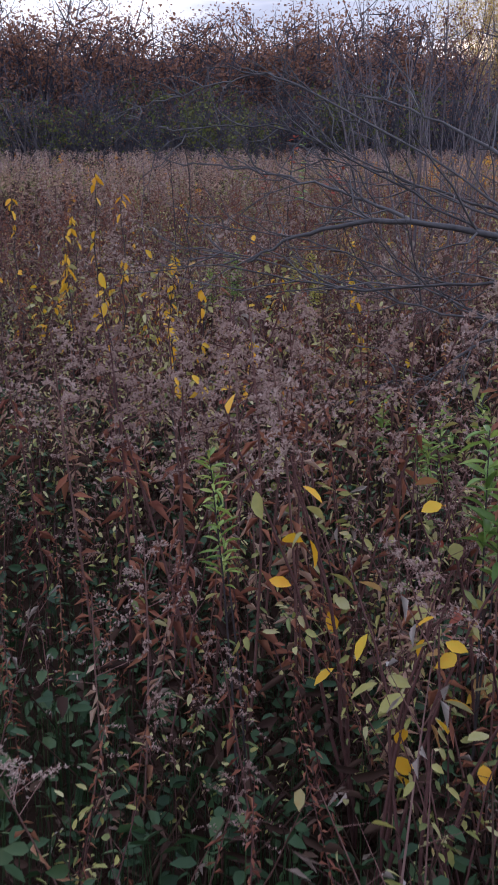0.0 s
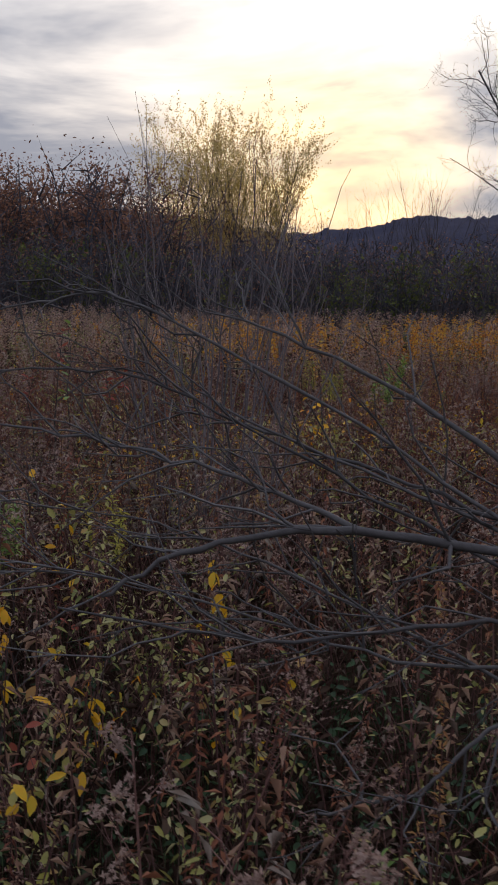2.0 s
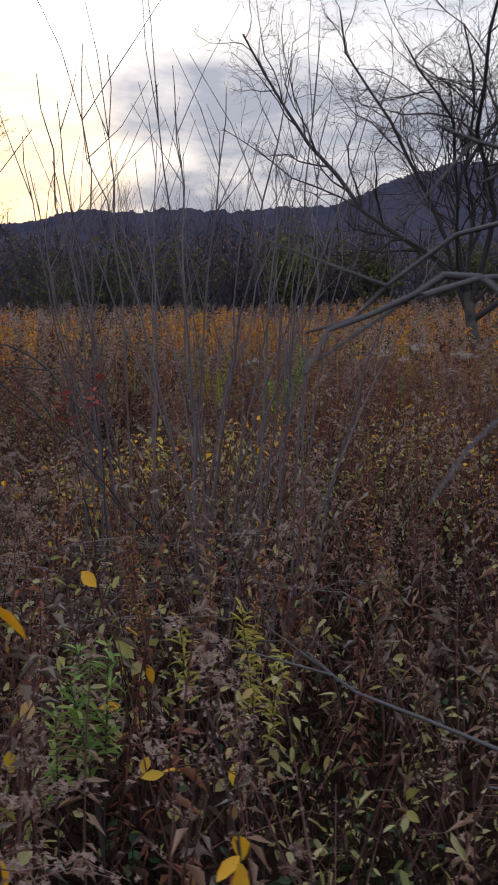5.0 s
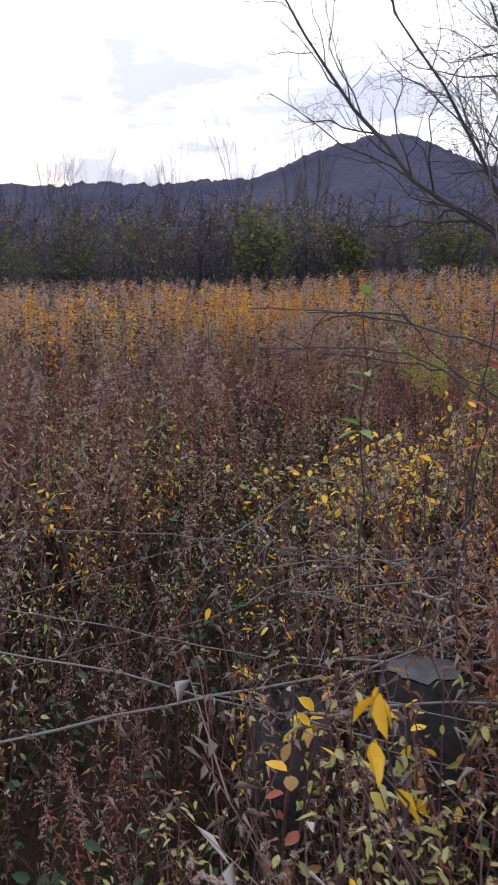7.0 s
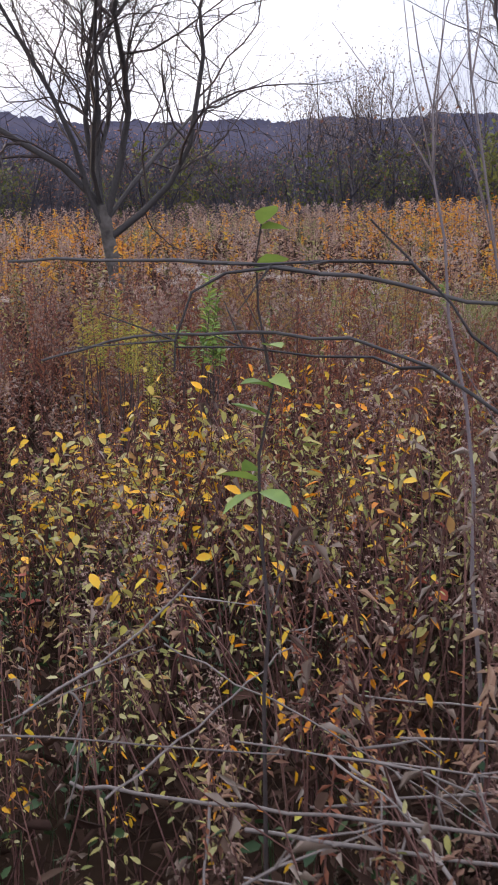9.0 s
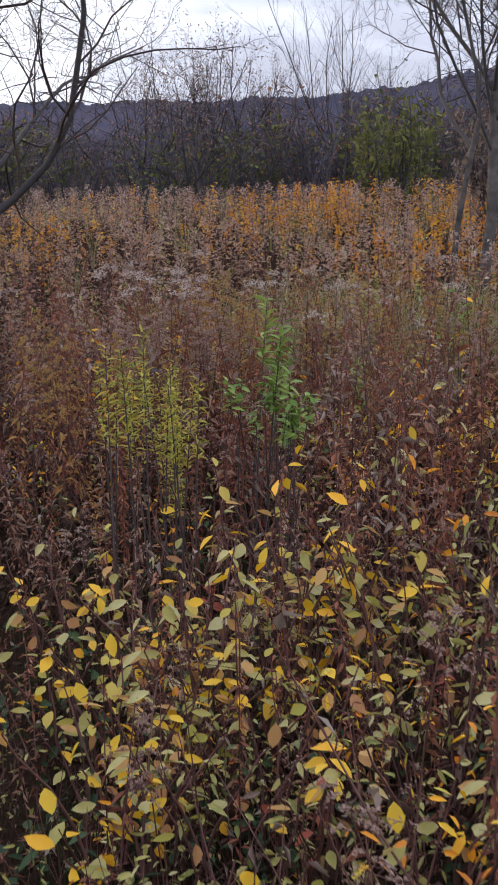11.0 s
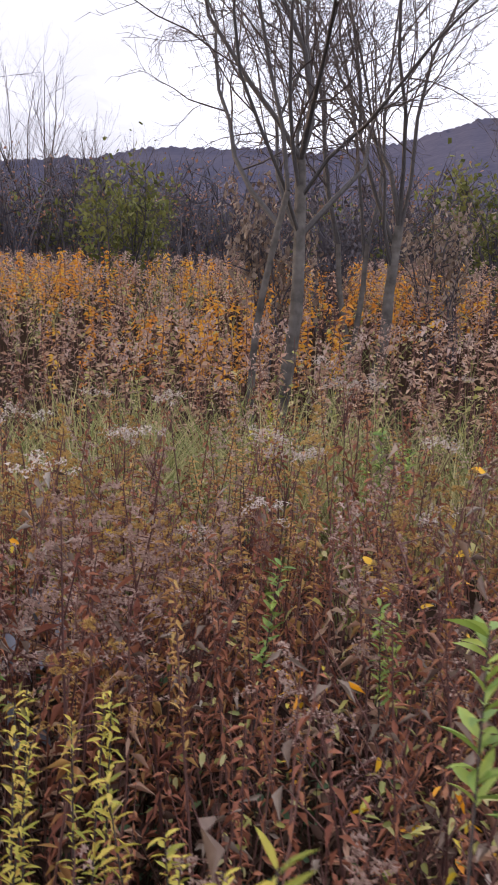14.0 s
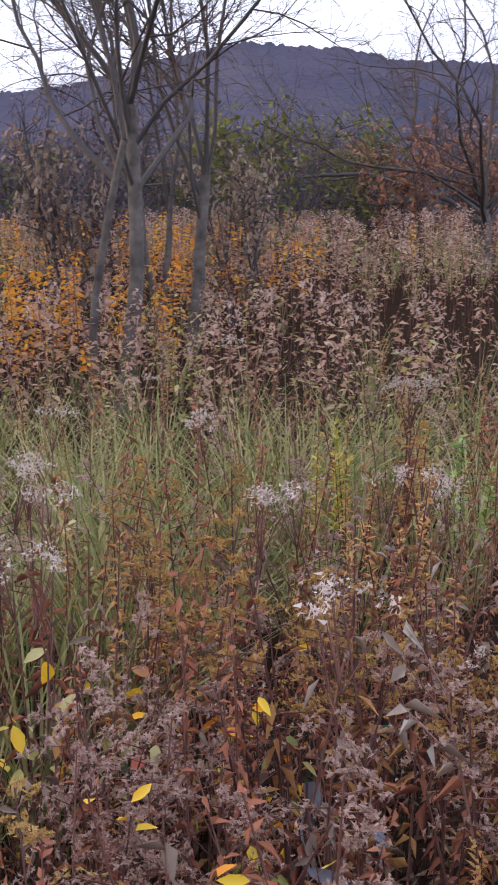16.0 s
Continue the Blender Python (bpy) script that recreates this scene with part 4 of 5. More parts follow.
def far_trees():
    """Single trees that stand up out of the woods."""
    q = R(70)
    # poplars with thin gold leaves before the low sun
    for az, r, h in ((3.1, 75, 10.5), (2.2, 77, 11.8), (1.5, 74, 12.2), (0.7, 78, 11.2), (0.0, 75, 11.4), (-0.7, 77, 10.8), (-1.5, 74, 11.6), (-2.0, 76, 10.2)):
        a = radians(az)
        lines = grow_tree(q, h, 0.09, h * 0.12, 6, 0.25, (0, 12, 7), 0.5, 0.09, 0.05, last=3)
        plant_tree("gold_poplar", (-0.7 - math.sin(a) * r, 2.4 + math.cos(a) * r, 0), lines, "slender poplar with thin golden leaves at the wood's edge", (M_GOLDTREE, 15, 0.115, 3, q), M_TWIG, group="poplars at the wood's edge")
    # bare young trees along the far side
    for az, h in ((-7.5, 6.2), (-9.4, 7.4), (-10.4, 6.6), (-11.4, 8.6), (-12.2, 8.3), (-14.0, 7.4), (-15.6, 7.8), (-16.9, 8.0), (-18.6, 7.0), (-19.9, 9.6), (-22.0, 8.2), (-22.9, 10.2), (-23.6, 9.4), (19.0, 8.2), (21.5, 7.6), (24.0, 8.0), (27, 7.5)):
        a, r = radians(az), 68 + q.uniform(-4, 4)
        lines = grow_tree(q, h, 0.07, h * 0.2, 5, 0.3, (0, 10, 6), 0.45, 0.08, 0.05, last=3)
        plant_tree("bare_sapling_tree", (-3.0 - math.sin(a) * r, 5.8 + math.cos(a) * r, 0), lines, "thin bare tree rising out of the far thicket", None, M_TWIG, group="bare trees beyond the thicket")
    # paler trees with the last leaves, and a tall bare one beside them
    for az, h in ((-45.8, 6.2), (-47.2, 7.0), (-48.6, 7.3), (-50.0, 7.0), (-51.4, 6.3)):
        a = radians(az)
        lines = grow_tree(q, h, 0.09, h * 0.25, 7, 0.6, (0, 12, 7), 0.55, 0.1, 0.06, last=3)
        plant_tree("pale_willow", (-2.67 - math.sin(a) * 50, 7.8 + math.cos(a) * 50, 0), lines, "round-crowned willow with a haze of pale last leaves", (M_DRYLEAF, 2, 0.1, 3, q), M_TWIG, group="willows at the wood's edge")
    for az, h in ((-54.0, 6.0), (-56.3, 9.0), (-57.6, 5.8), (-58.8, 6.2), (-60.0, 5.6), (-62, 5.2)):
        a = radians(az)
        lines = grow_tree(q, h, 0.09, h * 0.2, 6, 0.35, (0, 11, 7), 0.5, 0.09, 0.05, last=3)
        plant_tree("bare_sapling_tree", (-1.05 - math.sin(a) * 46, 10.9 + math.cos(a) * 46, 0), lines, "bare upright tree rising out of the dark thicket", None, M_TWIG, group="bare trees beyond the thicket")


far_trees()


def edge_shrubs():
    """Leafy shrubs that can be told apart before the thicket."""
    for k, (x, y, h, w, mat, label) in enumerate((
        (17.8, 22.05, 2.7, 0.8, M_SHRUBGREEN, "green-leaved shrub standing before the dark thicket"),
        (19.2, 22.4, 2.1, 0.8, M_SHRUBGREEN, "green-leaved shrub standing before the dark thicket"),
        (12.0, 45.0, 3.4, 1.0, M_SHRUBGREEN, "broad yellow-green shrub at the thicket's edge"),
        (15.0, 44.5, 2.8, 1.2, M_SHRUBGREEN, "broad yellow-green shrub at the thicket's edge"),
        (18.0, 43.5, 2.6, 1.2, M_SHRUBGREEN, "broad yellow-green shrub at the thicket's edge"),
        (11.6, 16.6, 2.2, 0.6, M_DRYLEAF, "pale shrub with withered leaves beside a bare tree"),
        (13.2, 15.2, 1.8, 0.7, M_DRYLEAF, "pale shrub with withered leaves beside a bare tree"),
        (19.5, 15.8, 2.6, 0.9, M_SHRUBGREEN, "olive shrub in the open thicket"),
        (21.5, 13.6, 2.4, 0.9, M_OAK, "russet shrub in the open thicket"),
        (24.0, 14.6, 2.8, 1.0, M_SHRUBGREEN, "olive shrub in the open thicket"),
        (25.0, 12.2, 2.4, 1.0, M_OAK, "russet shrub in the open thicket"),
        (16.0, 17.6, 1.9, 0.8, M_BRUSH, "dense grey shrub behind the orange weeds"),
    )):
        ob = thing("edge_shrub", (x, y, float(ground_height(x, y)) - 0.04), label, "shrub", turn=40 * k)
        v, f, m = grow_bush(R(200 + k), 11, 240, 6, 0.055)
        v = v * (h * w, h * w, h)
        for name, slot, mats in (("branchwork", 0, M_BRUSH), ("foliage", 1, mat)):
            pick = f[m == slot]
            used, inv = np.unique(pick, return_inverse=True)
            s = Shape()
            s.add(v[used], inv.reshape(-1, 3))
            part(name, s, [mats], ob, vary=0.5, smooth=False)


edge_shrubs()


# ---- fallen wood ----
def smooth_line(points, n, prng, rough=0.004):
    """A soft curve through a few points, with the small kinks of wood."""
    p = np.array(points, float)
    t = np.linspace(0, len(p) - 1.0001, n)
    k = t.astype(int)
    u = (t - k)[:, None]
    a, b, c, d = p[np.maximum(k - 1, 0)], p[k], p[np.minimum(k + 1, len(p) - 1)], p[np.minimum(k + 2, len(p) - 1)]
    out = 0.5 * (2 * b + (c - a) * u + (2 * a - 5 * b + 4 * c - d) * u**2 + (3 * b - a - 3 * c + d) * u**3)
    out[1:-1] += prng.normal(0, rough, (n - 2, 3))
    return out


def dead_branch(points, r0, r1, twigs, label, seed, twig_len=0.35, mat=None, name="fallen_branch", leaves=0):
    """A fallen or leaning branch: the limb and its side twigs."""
    prng = R(seed)
    at = np.array(points[0], float)
    ob = thing(name, tuple(at), label, "branch", "fallen branches")
    r0, r1 = r0 * 0.6, r1 * 0.75
    line = smooth_line(np.array(points) - at, 5 * len(points), prng, 0.003 if mat else 0.005)
    s = Shape()
    s.tube(line, np.linspace(r0, r1, len(line)) * prng.uniform(0.85, 1.15, len(line)), 7, 0)
    part("limb", s, [mat or M_DEAD], ob, vary=prng.uniform(0.2, 0.8))
    for k in range(twigs if mat else 2 * twigs):
        i = prng.integers(2, len(line) - 1)
        w = line[i] - line[i - 1]
        w /= np.linalg.norm(w)
        d = w + prng.normal(0, 0.55, 3) + (0, 0, 0.15)
        d /= np.linalg.norm(d)
        length = twig_len * prng.uniform(0.4, 1.2)
        s = Shape()
        t = smooth_line([line[i], line[i] + d * length * 0.5 + prng.normal(0, 0.02, 3), line[i] + d * length + prng.normal(0, 0.05, 3)], 6, prng, 0.006)
        r = r0 + (r1 - r0) * i / len(line)
        s.tube(t, np.linspace(max(r * 0.5, 0.003), 0.0014, 6), 4, 0)
        for q in range(2):
            j = prng.integers(2, 5)
            e = d + prng.normal(0, 0.6, 3)
            s.tube([t[j], t[j] + e / np.linalg.norm(e) * length * prng.uniform(0.2, 0.5)], [0.002, 0.0009], 3, 0)
        part("twig", s, [mat or M_DEAD], ob, vary=prng.uniform(0.2, 0.8))
    return ob


LIMB = "weathered grey fallen limb lying over the weeds"
TWIGGY = "dead twiggy branch arching out of the brush"
dead_branch([(1.6, 5.0, 0.25), (0.9, 4.85, 0.85), (0.35, 4.72, 1.04), (-0.1, 4.62, 1.12), (-0.42, 4.6, 1.08), (-0.62, 4.55, 0.98)], 0.028, 0.006, 7, LIMB, 1, 0.4)
dead_branch([(-0.06, 4.64, 1.12), (-0.3, 4.75, 1.2), (-0.62, 4.85, 1.27), (-0.95, 4.95, 1.30)], 0.012, 0.003, 7, LIMB, 2)
dead_branch([(0.8, 4.85, 0.85), (0.35, 5.15, 1.22), (-0.1, 5.55, 1.47), (-0.46, 5.9, 1.58)], 0.018, 0.003, 9, TWIGGY, 3, 0.4)
dead_branch([(0.6, 4.8, 0.98), (0.15, 5.0, 1.15), (-0.25, 5.15, 1.27), (-0.5, 5.22, 1.32)], 0.012, 0.0025, 8, TWIGGY, 4)
dead_branch([(0.55, 4.75, 0.98), (0.1, 4.95, 1.16), (-0.35, 5.1, 1.33), (-0.52, 5.2, 1.46)], 0.010, 0.002, 6, TWIGGY, 5)
dead_branch([(0.7, 4.7, 0.85), (0.2, 4.6, 0.92), (-0.25, 4.5, 0.9), (-0.7, 4.45, 0.98)], 0.011, 0.003, 8, TWIGGY, 6)
dead_branch([(0.6, 4.75, 0.78), (0.1, 4.7, 0.8), (-0.4, 4.75, 0.92), (-0.9, 4.8, 1.0)], 0.009, 0.0025, 8, TWIGGY, 7)
dead_branch([(0.5, 4.55, 0.7), (0.22, 4.4, 0.76), (0.05, 4.32, 0.66), (-0.16, 4.28, 0.62)], 0.011, 0.004, 4, LIMB, 8, 0.22)
dead_branch([(0.65, 4.5, 0.85), (0.38, 4.35, 0.95), (0.2, 4.25, 0.82), (0.15, 4.2, 0.66)], 0.01, 0.003, 4, LIMB, 9, 0.22)
dead_branch([(0.5, 4.9, 0.6), (-0.1, 5.2, 0.85), (-0.6, 5.3, 1.0), (-1.0, 5.3, 1.05)], 0.009, 0.002, 7, TWIGGY, 10)
dead_branch([(0.6, 4.8, 0.9), (0.0, 4.95, 1.3), (-0.46, 5.04, 1.54), (-0.67, 5.09, 1.62), (-0.84, 5.11, 1.60), (-1.07, 5.12, 1.54), (-1.24, 5.11, 1.5)], 0.009, 0.0028, 12, TWIGGY, 11, 0.22)
dead_branch([(0.5, 4.8, 0.9), (-0.1, 4.9, 1.2), (-0.5, 4.95, 1.4), (-0.8, 4.98, 1.44), (-1.1, 5.0, 1.36)], 0.008, 0.0025, 9, TWIGGY, 12, 0.25)
# branches leaning out of the willow clump, and the heap of sticks before it
dead_branch([(-0.75, 8.6, 0.75), (-1.05, 8.75, 1.2), (-1.26, 8.92, 1.31), (-1.45, 9.2, 1.36), (-1.62, 9.5, 1.36)], 0.0075, 0.003, 2, "long thin branch arching over the weeds", 21, 0.3, M_BARK)
dead_branch([(-0.8, 8.7, 0.7), (-1.15, 8.95, 1.16), (-1.4, 9.25, 1.24), (-1.6, 9.45, 1.2)], 0.0065, 0.0025, 1, "long thin branch arching over the weeds", 22, 0.3, M_BARK)
dead_branch([(-0.7, 8.5, 0.6), (-1.1, 8.6, 1.05), (-1.3, 8.75, 1.22), (-1.42, 8.9, 1.42)], 0.006, 0.002, 1, "long thin branch arching over the weeds", 23, 0.25, M_BARK)


def stick_heap():
    q = R(31)
    for k in range(54):
        side, away = q.uniform(-1.0, 1.0), q.uniform(-0.75, 0.75)
        c = np.array([-1.55 + 0.73 * side + 0.68 * away, 8.75 - 0.68 * side + 0.73 * away, 0])
        a = math.atan2(-0.68, 0.73) + q.normal(0, 0.6)
        half = q.uniform(0.35, 0.8)
        d = np.array([math.cos(a), math.sin(a), 0]) * half
        z0, z1 = q.uniform(0.25, 0.62), q.uniform(0.25, 0.72)
        if off_line(*(np.array([e]) for e in (c + d)[:2]))[0] < 0.3 or off_line(*(np.array([e]) for e in (c - d)[:2]))[0] < 0.3:
            continue
        r = q.uniform(0.0025, 0.0075)
        dead_branch([c - d + (0, 0, z0), c + (0, 0, (z0 + z1) / 2 + q.uniform(-0.03, 0.06)), c + d + (0, 0, z1)], r, r * 0.5, int(q.integers(1, 4)), "pale dead stick lying in a heap among dry stalks", 300 + k, 0.3, M_STICK, name="dead_stick")


stick_heap()


def stump(at, radius, height):
    """A weathered stump: fluted sides, ragged cut top."""
    q = R(5)
    ob = thing("tree_stump", at, "weathered grey tree stump half hidden by dead sticks", "stump")
    s, n = Shape(), 28
    a = np.arange(n) * 2 * math.pi / n
    rings = []
    flute = 1 + 0.07 * np.sin(a * 5 + 1) + 0.05 * np.sin(a * 9)
    for z, k in ((-0.06, 1.3), (0.05, 1.15), (0.2, 1.04), (0.38, 1.0), (height, 0.97)):
        rad = radius * k * flute * q.uniform(0.97, 1.03, n)
        rings.append(np.stack([rad * np.cos(a), rad * np.sin(a), np.full(n, z) + (z == height) * q.normal(0, 0.004, n)], 1))
    i = np.arange(n)
    f = []
    for r in range(4):
        p, w = r * n + i, r * n + (i + 1) % n
        f += [np.stack([p, w, w + n], 1), np.stack([p, w + n, p + n], 1)]
    s.add(np.concatenate(rings), np.concatenate(f))
    part("bark", s, [M_STUMP], ob, vary=0.4)
    s = Shape()
    top = np.concatenate([rings[-1], rings[-1] * (0.5, 0.5, 1) + (0, 0, 0.006), [(0, 0, height - 0.01)]])
    f = [np.stack([i, (i + 1) % n, (i + 1) % n + n], 1), np.stack([i, (i + 1) % n + n, i + n], 1), np.stack([i + n, (i + 1) % n + n, np.full(n, 2 * n)], 1)]
    s.add(top + (0, 0, 0.004), np.concatenate(f))
    part("cut_top", s, [M_STUMP], ob, "pale cracked cut face", vary=0.8)


stump((-1.57, 8.35, 0), 0.1, 0.49)
stump((-1.86, 8.52, 0), 0.115, 0.25)


# ---- saplings and single plants ----
def sapling(at, stems, height, splay, label, seed, name="willow_sapling", mat=None, leaf=None, twigs=7, r=0.009, root=None, droop=0.0):
    """Upright shoots from one root, each with its own twigs."""
    q = R(seed)
    ob = thing(name, (*at, 0), label, "sapling")
    for k in range(stems):
        a, o, h = q.uniform(0, 2 * math.pi), splay * q.uniform(0.1, 1.0), height * q.uniform(0.65, 1.0)
        base = np.array([math.cos(a), math.sin(a), 0]) * (0.05 * min(stems - 1, 4) if root is None else root * math.sqrt(q.uniform(0, 1)))
        d = np.array([math.cos(a) * o, math.sin(a) * o, 0])
        line = smooth_line([base - (0, 0, 0.05), base + d * 0.3 + (0, 0, h * 0.4), base + d * 0.75 + (0, 0, h * 0.75), base + d * 1.1 + (0, 0, h)], 12, q, 0.008)
        s = Shape()
        s.tube(line, np.linspace(r * q.uniform(0.7, 1.1), 0.0015, 12), 5, 0)
        side = []
        for w in range(twigs):
            i = q.integers(4, 11)
            e = np.array([q.normal(0, 0.35), q.normal(0, 0.35), 1.0])
            t = line[i] + e / np.linalg.norm(e) * h * q.uniform(0.1, 0.28)
            side.append(Shape())
            side[-1].tube([line[i], (line[i] + t) / 2 + q.normal(0, 0.012, 3), t], [r * 0.35, r * 0.22, 0.001], 3, 0)
        tone = q.uniform(0.3, 0.8)
        shoot = part("shoot", s, [mat or M_TWIG], ob, vary=tone)
        for w in side:
            part("twig", w, [mat or M_TWIG], shoot, vary=tone)
        if leaf:
            lm, n, size, lo = leaf
            for w in range(n):
                u = q.uniform(lo, 1.0) * 11
                i = min(int(u), 10)
                p = line[i] + (line[i + 1] - line[i]) * (u - i)
                b = q.uniform(0, 2 * math.pi)
                s = Shape()
                s.leaf(p, (math.cos(b), math.sin(b), q.uniform(-0.3, 0.9) - droop), size * q.uniform(0.7, 1.1), size * q.uniform(0.3, 0.45), 0, q.uniform(0, 0.35), q.normal(0, 0.5), True)
                part("leaf", s, [lm], shoot, vary=q.uniform(0, 1))
    return ob


sapling((-0.62, 9.0), 19, 2.4, 0.6, "clump of bare upright willow shoots", 41, r=0.007, twigs=5, root=0.32, mat=M_WILLOW)
sapling((-0.35, 8.6), 15, 2.4, 0.6, "clump of bare upright willow shoots", 42, r=0.0065, twigs=5, root=0.26, mat=M_WILLOW)
sapling((-1.60, 7.03), 2, 2.4, 0.2, "slim dark red sapling with forked bare top", 43, r=0.006, twigs=5)
sapling((-1.80, 6.86), 1, 1.6, 0.08, "slim grey sapling with a broken top", 44, r=0.006, mat=M_WILLOW, twigs=1)
sapling((-1.36, 9.2), 1, 1.92, 0.10, "young alder shoot with long green top leaves", 46, "alder_shoot", leaf=(M_GREEN, 12, 0.085, 0.55), r=0.006, twigs=2)
sapling((-1.42, 8.62), 2, 1.42, 0.3, "sapling with drooping red autumn leaves", 47, "red_leaved_sapling", leaf=(M_RED, 9, 0.05, 0.8), r=0.006, twigs=2)
sapling((-0.85, 8.3), 2, 1.42, 0.3, "sapling with drooping red autumn leaves", 48, "red_leaved_sapling", leaf=(M_RED, 9, 0.05, 0.8), r=0.006, twigs=2)


for k, (x, y, tall_to, n) in enumerate(((-1.48, 5.7, 1.42, 9), (-1.26, 5.6, 1.2, 11), (-0.73, 4.83, 0.98, 8), (-0.32, 5.46, 1.1, 8), (-1.75, 6.0, 1.25, 9), (-0.95, 5.05, 1.15, 9), (-1.55, 5.25, 1.2, 8), (0.45, 3.6, 1.05, 8), (-2.18, 6.12, 1.3, 6), (-2.3, 6.18, 1.25, 6), (-2.27, 7.1, 1.15, 9), (-2.38, 7.2, 1.0, 8), (-1.1, 4.55, 1.1, 8), (-0.85, 4.4, 1.15, 8))):
    sapling((x, y), 1, tall_to, 0.12, "thin sapling holding a few orange-yellow leaves", 800 + k, "orange_leaved_sapling", leaf=(M_YELLOW, n, 0.06, 0.6), r=0.005, twigs=2, droop=1.4)


def leafy_shrub(at, height, label, seed, mats, leaves, size, group, name="yellow_leaved_shrub"):
    """A knee- to waist-high shrub whose broad autumn leaves hang one by one."""
    q = R(seed)
    ob = thing(name, (*at, 0), label, "shrub", group)
    for b in range(3):
        a = q.uniform(0, 2 * math.pi)
        o = q.uniform(0.05, 0.3) * height
        line = smooth_line([(0, 0, -0.03), (math.cos(a) * o * 0.4, math.sin(a) * o * 0.4, height * 0.5), (math.cos(a) * o, math.sin(a) * o, height * q.uniform(0.75, 1.0))], 8, q, 0.006)
        s = Shape()
        s.tube(line, np.linspace(0.005, 0.0015, 8), 4, 0)
        stem = part("stem", s, [M_STEM], ob, vary=0.3)
        for k in range(leaves):
            u = q.uniform(2.5, 6.99)
            p = line[int(u)] + (line[int(u) + 1] - line[int(u)]) * (u % 1)
            d = np.array([q.normal(0, 1), q.normal(0, 1), q.normal(-0.5, 0.6)])
            d /= np.linalg.norm(d)
            s = Shape()
            s.leaf(p + d * 0.012, d, size * q.uniform(0.65, 1.15), size * q.uniform(0.42, 0.62), 0, q.uniform(0.0, 0.3), q.normal(0, 0.6), True)
            part("leaf", s, [mats[q.integers(0, len(mats))]], stem, vary=q.uniform(0, 1))
    return ob


def shrub_patches():
    protos = [leafy_shrub((0.08, 2.66), 1.02, "shrub with hanging bright yellow autumn leaves", 500, [M_YELLOW, M_YELLOW, M_DULL], 4, 0.055, "yellow-leaved shrubs")]
    spots_now = [(0.14, 2.4), (0.22, 2.34), (0.32, 2.9), (-0.72, 4.8), (-1.2, 5.6), (-0.3, 5.4), (-1.0, 5.2), (-1.5, 5.8)]
    protos.append(leafy_shrub((-1.55, 6.46), 0.98, "shrub with hanging orange-yellow leaves over dark stalks", 501, [M_YELLOW, M_DULL, M_AMBER], 6, 0.058, "yellow-leaved shrubs"))
    protos.append(leafy_shrub((-1.88, 6.82), 0.86, "shrub with hanging orange-yellow leaves over dark stalks", 502, [M_YELLOW, M_AMBER, M_DULL, M_RED], 6, 0.058, "yellow-leaved shrubs"))
    protos.append(leafy_shrub((0.48, 11.7), 0.86, "shrub with mottled yellow and olive leaves", 503, [M_YELLOW, M_DULL, M_DULL, M_AMBER, M_YGREEN], 7, 0.047, "yellow-leaved shrubs"))
    q = R(77)
    spots_now += [(-1.0, 7.18), (-2.1, 6.7), (-1.7, 6.6), (-2.2, 7.0), (-1.4, 6.9), (-2.3, 6.5), (-1.95, 7.3), (-2.0, 7.6), (-1.2, 7.6), (-1.75, 7.9), (-2.1, 8.0), (-1.9, 8.3), (-2.0, 6.35), (-1.3, 6.2), (-1.0, 6.6)]
    spots_now += [(q.uniform(-0.9, 0.7), q.uniform(10.9, 11.9)) for _ in range(24)]
    spots_now += [(q.uniform(-0.9, 0.4), q.uniform(9.4, 10.8)) for _ in range(6)]
    spots_now += [(2.5, 14.0), (2.3, 13.9), (2.9, 12.5), (3.3, 12.6), (1.9, 12.0), (2.1, 11.9)]
    # the dense patch of mottled shrubs beside the line
    for k in range(34):
        a, w = q.uniform(0, 1), q.uniform(0, 1)
        x, y = -0.75 + 0.4 * w + a * (0.75 + 0.3 * w), 11.3 - 0.5 * w + a * (0.8 - 0.25 * w)
        d = off_line(np.array([x]), np.array([y]))[0]
        if d < 0.1:
            continue
        ob = copy_thing(protos[3 if k % 3 else 1], pose(x, y, 0, q.normal(0, 7), q.normal(0, 7), q.uniform(0, 360)))
        ob.scale = (1, 1, min(q.uniform(0.6, 0.88), 0.52 + d))
    for k, (x, y) in enumerate(spots_now):
        d = off_line(np.array([x]), np.array([y]))[0]
        if d < 0.12:
            continue
        ob = copy_thing(protos[k % 4], pose(x, y, 0, q.normal(0, 6), q.normal(0, 6), q.uniform(0, 360)))
        h = min(q.uniform(0.7, 1.0), 0.5 + 0.5 * d)
        ob.scale = (0.85 + 0.15 * h, 0.85 + 0.15 * h, h)


shrub_patches()


def leafy_weed(at, stems, height, mat, label, seed, name, length=0.052, width=0.009, leaves=52, rise=0.45, spreadout=0.14, lo=0.72):
    q = R(seed)
    ob = thing(name, (*at, 0), label, "wildflower")
    for k in range(stems):
        v, f, m = grow_leafy(q, 1, leaves, length, width, rise, lo, True)
        a, r = q.uniform(0, 2 * math.pi), spreadout * math.sqrt(q.uniform(0, 1))
        h = height * q.uniform(0.86, 1.0)
        v = v * (h, h, h) + (r * math.cos(a) + 0, r * math.sin(a), -0.02)
        stem = None
        for nm, slot, mt in (("stem", 0, M_TWIG), ("foliage", 1, mat)):
            pick = f[m == slot]
            used, inv = np.unique(pick, return_inverse=True)
            s = Shape()
            s.add(v[used], inv.reshape(-1, 3))
            o = part(nm, s, [mt], ob if stem is None else stem, vary=q.uniform(0.1, 0.9), smooth=False)
            stem = stem or o
    return ob


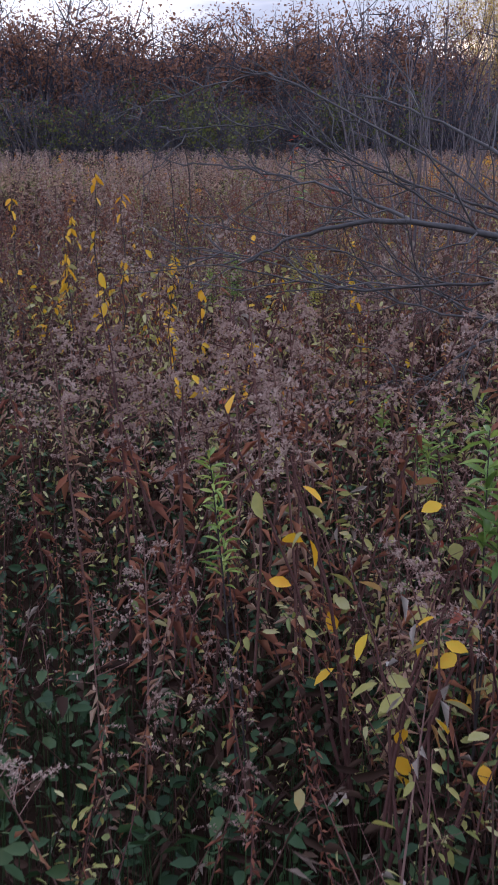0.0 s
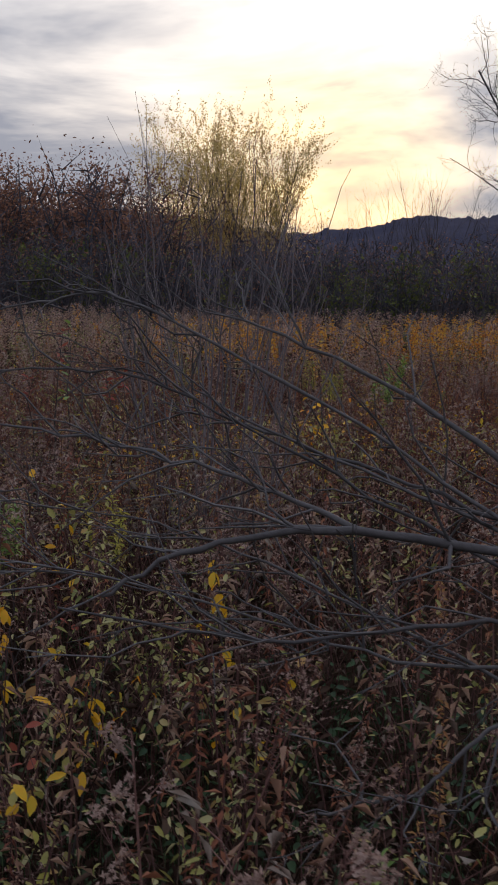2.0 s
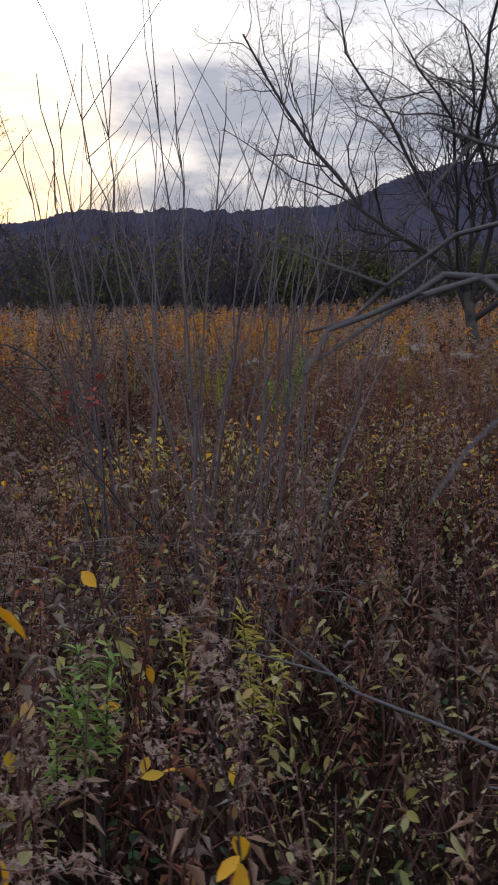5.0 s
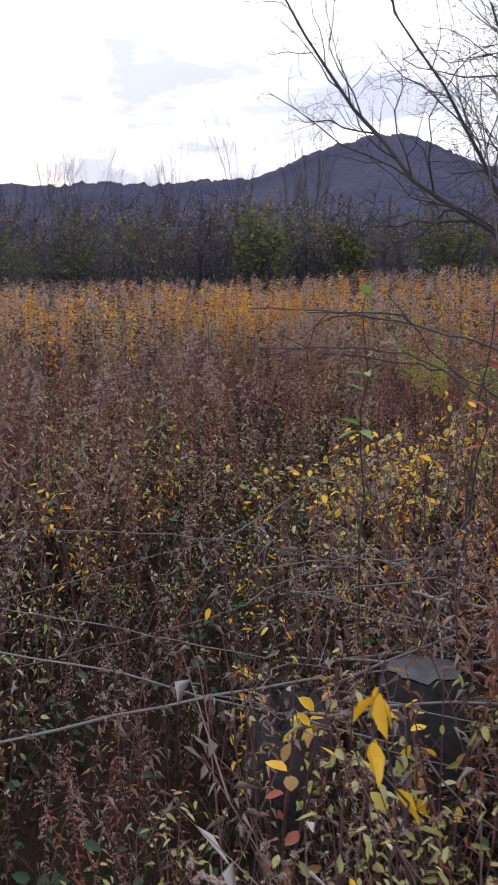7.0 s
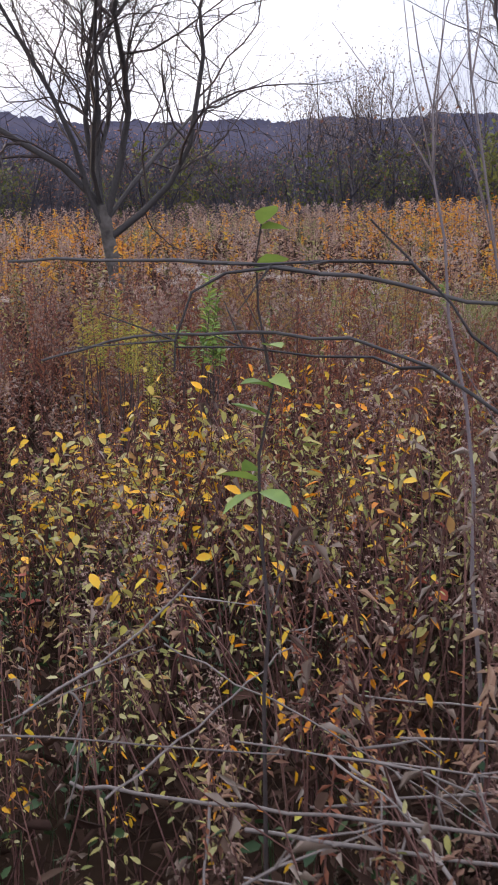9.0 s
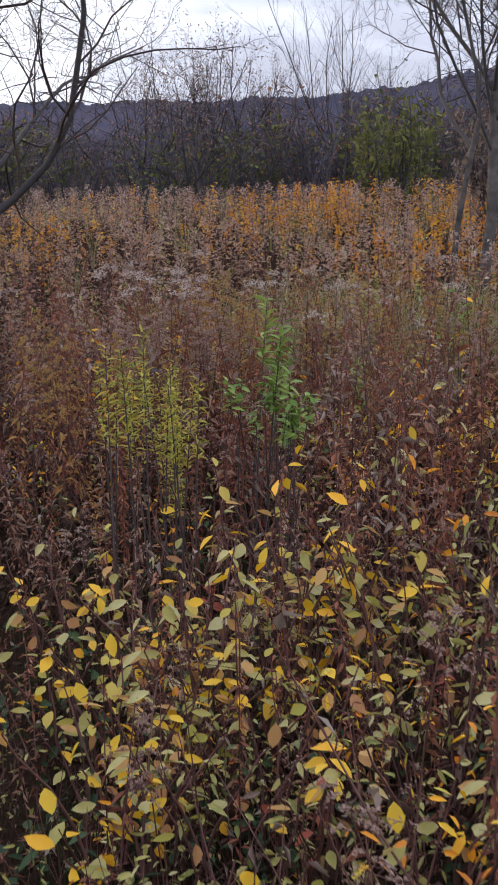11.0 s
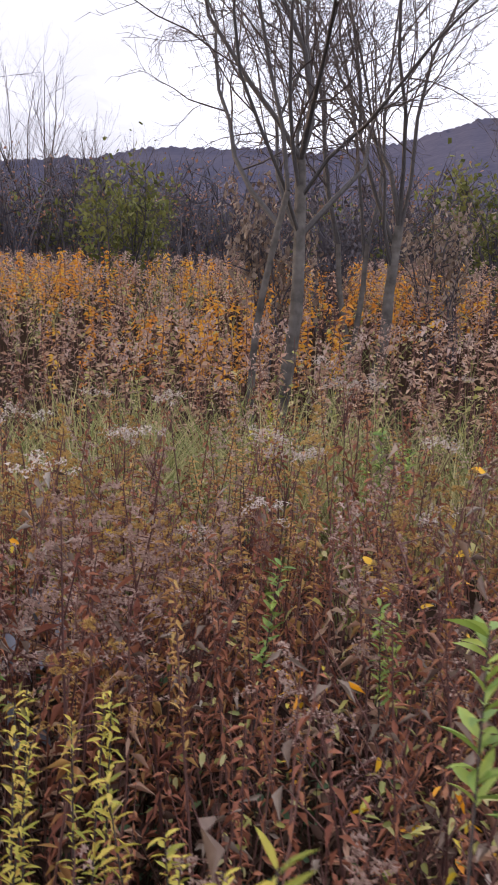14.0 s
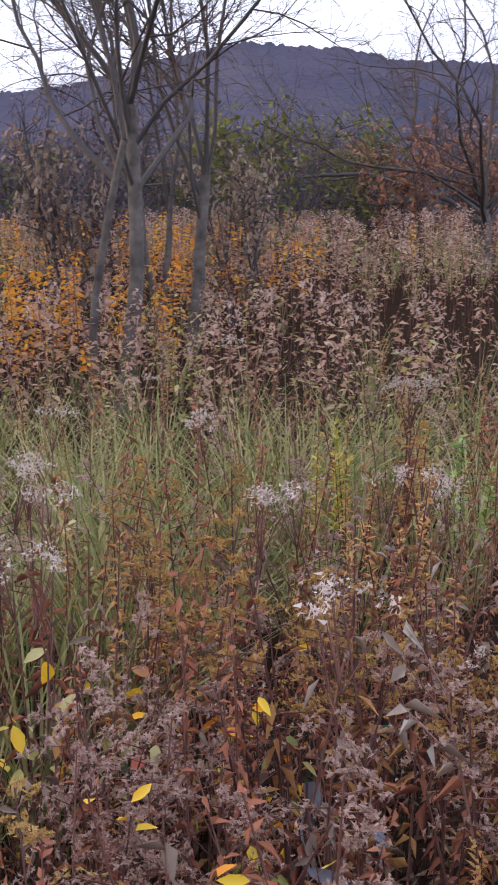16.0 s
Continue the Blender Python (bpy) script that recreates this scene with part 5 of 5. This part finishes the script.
YG = "goldenrod turning from green to yellow"
leafy_weed((0.36, 11.95), 6, 1.1, M_YGREEN, YG, 601, "green_goldenrod", 0.05, 0.0065, 46, 0.55, 0.15, 0.78)
leafy_weed((0.50, 12.05), 6, 1.1, M_YGREEN, YG, 602, "green_goldenrod", 0.05, 0.0065, 46, 0.55, 0.16, 0.78)
leafy_weed((0.9, 12.35), 7, 0.95, M_YGREEN, YG, 604, "green_goldenrod", 0.045, 0.008, 70, lo=0.55)
leafy_weed((1.2, 12.8), 6, 0.95, M_YGREEN, YG, 605, "green_goldenrod", 0.045, 0.008, 70, lo=0.55)
leafy_weed((0.93, 12.04), 3, 1.16, M_GREEN, "fresh green goldenrod shoot", 606, "green_goldenrod", 0.075, 0.013, 30, 0.8, 0.04, 0.82)
leafy_weed((0.84, 11.93), 15, 0.94, M_GREEN, "bushy bright green leafy weed", 607, "green_weed", 0.062, 0.019, 20, 0.2, 0.10, 0.9)
leafy_weed((1.58, 13.18), 2, 0.82, M_GREEN, "fresh green goldenrod shoot", 608, "green_goldenrod", 0.07, 0.013, 42, 0.35, 0.04)
leafy_weed((1.5, 13.25), 4, 0.9, M_AMBER, "amber goldenrod gone over", 609, "amber_goldenrod", 0.04, 0.009, 52, 0.5, 0.1)
leafy_weed((1.9, 13.1), 4, 0.78, M_AMBER, "amber goldenrod gone over", 610, "amber_goldenrod", 0.04, 0.009, 52, 0.5, 0.1)
leafy_weed((2.04, 12.79), 1, 0.9, M_GREEN, "fresh green goldenrod shoot", 611, "green_goldenrod", 0.065, 0.013, 38, 0.5, 0.02)
leafy_weed((2.3, 12.55), 2, 0.85, M_GREEN, "fresh green goldenrod shoot", 612, "green_goldenrod", 0.065, 0.013, 38, 0.5, 0.03)
leafy_weed((4.0, 13.55), 4, 0.98, M_YGREEN, "bright yellow leafy weed among brown stalks", 613, "yellow_weed", 0.055, 0.012, 52, 0.8, 0.08)
leafy_weed((4.15, 13.12), 5, 0.9, M_GREEN, "green leafy weed among brown stalks", 614, "green_weed", 0.07, 0.014, 44, 0.5, 0.12)
leafy_weed((3.17, 13.25), 3, 0.98, M_AMBER, "amber goldenrod gone over", 615, "amber_goldenrod", 0.04, 0.009, 52, 0.5, 0.1)
leafy_weed((3.6, 13.5), 3, 0.95, M_AMBER, "amber goldenrod gone over", 616, "amber_goldenrod", 0.04, 0.009, 52, 0.5, 0.1)
leafy_weed((0.30, 2.72), 3, 0.92, M_GREEN, "pale green goldenrod stalk beside yellow leaves", 617, "green_goldenrod", 0.11, 0.018, 34, 0.6, 0.06)
leafy_weed((-0.12, 2.55), 2, 0.9, M_GREEN, "goldenrod turning yellow among seed heads", 618, "green_goldenrod", 0.07, 0.008, 34, 0.5, 0.08)
leafy_weed((0.1, 3.9), 6, 0.7, M_GREEN, "pale green goldenrod stalks under fallen branches", 619, "green_goldenrod", 0.1, 0.016, 30, 0.6, 0.2)
leafy_weed((-1.25, 6.6), 4, 0.85, M_GREEN, "feathery green goldenrod stalks", 620, "green_goldenrod", 0.08, 0.012, 44, 0.5, 0.12)
leafy_weed((-0.9, 6.9), 4, 0.85, M_YGREEN, "feathery yellow-green goldenrod stalks", 621, "green_goldenrod", 0.08, 0.012, 44, 0.5, 0.12)


def grey_leaf_plant(at, seed):
    """A withered stalk hung with big curled grey leaves."""
    q = R(seed)
    ob = thing("withered_grey_plant", (*at, 0), "withered stalk with large curled blue-grey leaves", "weed", "withered grey plants")
    line = smooth_line([(0, 0, -0.03), (0.02, 0.01, 0.4), (q.normal(0, 0.04), q.normal(0, 0.04), 0.68)], 8, q, 0.005)
    s = Shape()
    s.tube(line, np.linspace(0.005, 0.002, 8), 4, 0)
    part("stem", s, [M_STEM], ob, vary=0.2)
    for k in range(7):
        i = q.integers(3, 8)
        a = q.uniform(0, 2 * math.pi)
        s = Shape()
        s.leaf(line[i], (math.cos(a), math.sin(a), q.uniform(-1.6, -0.3)), q.uniform(0.04, 0.06), q.uniform(0.022, 0.032), 0, q.uniform(0.2, 0.7), q.normal(0, 0.9), True)
        part("leaf", s, [M_GREYLEAF], ob, vary=q.uniform(0, 1))


for k, spot in enumerate(((2.05, 13.4), (2.15, 13.36), (2.0, 13.46), (2.2, 13.45))):
    grey_leaf_plant(spot, 700 + k)
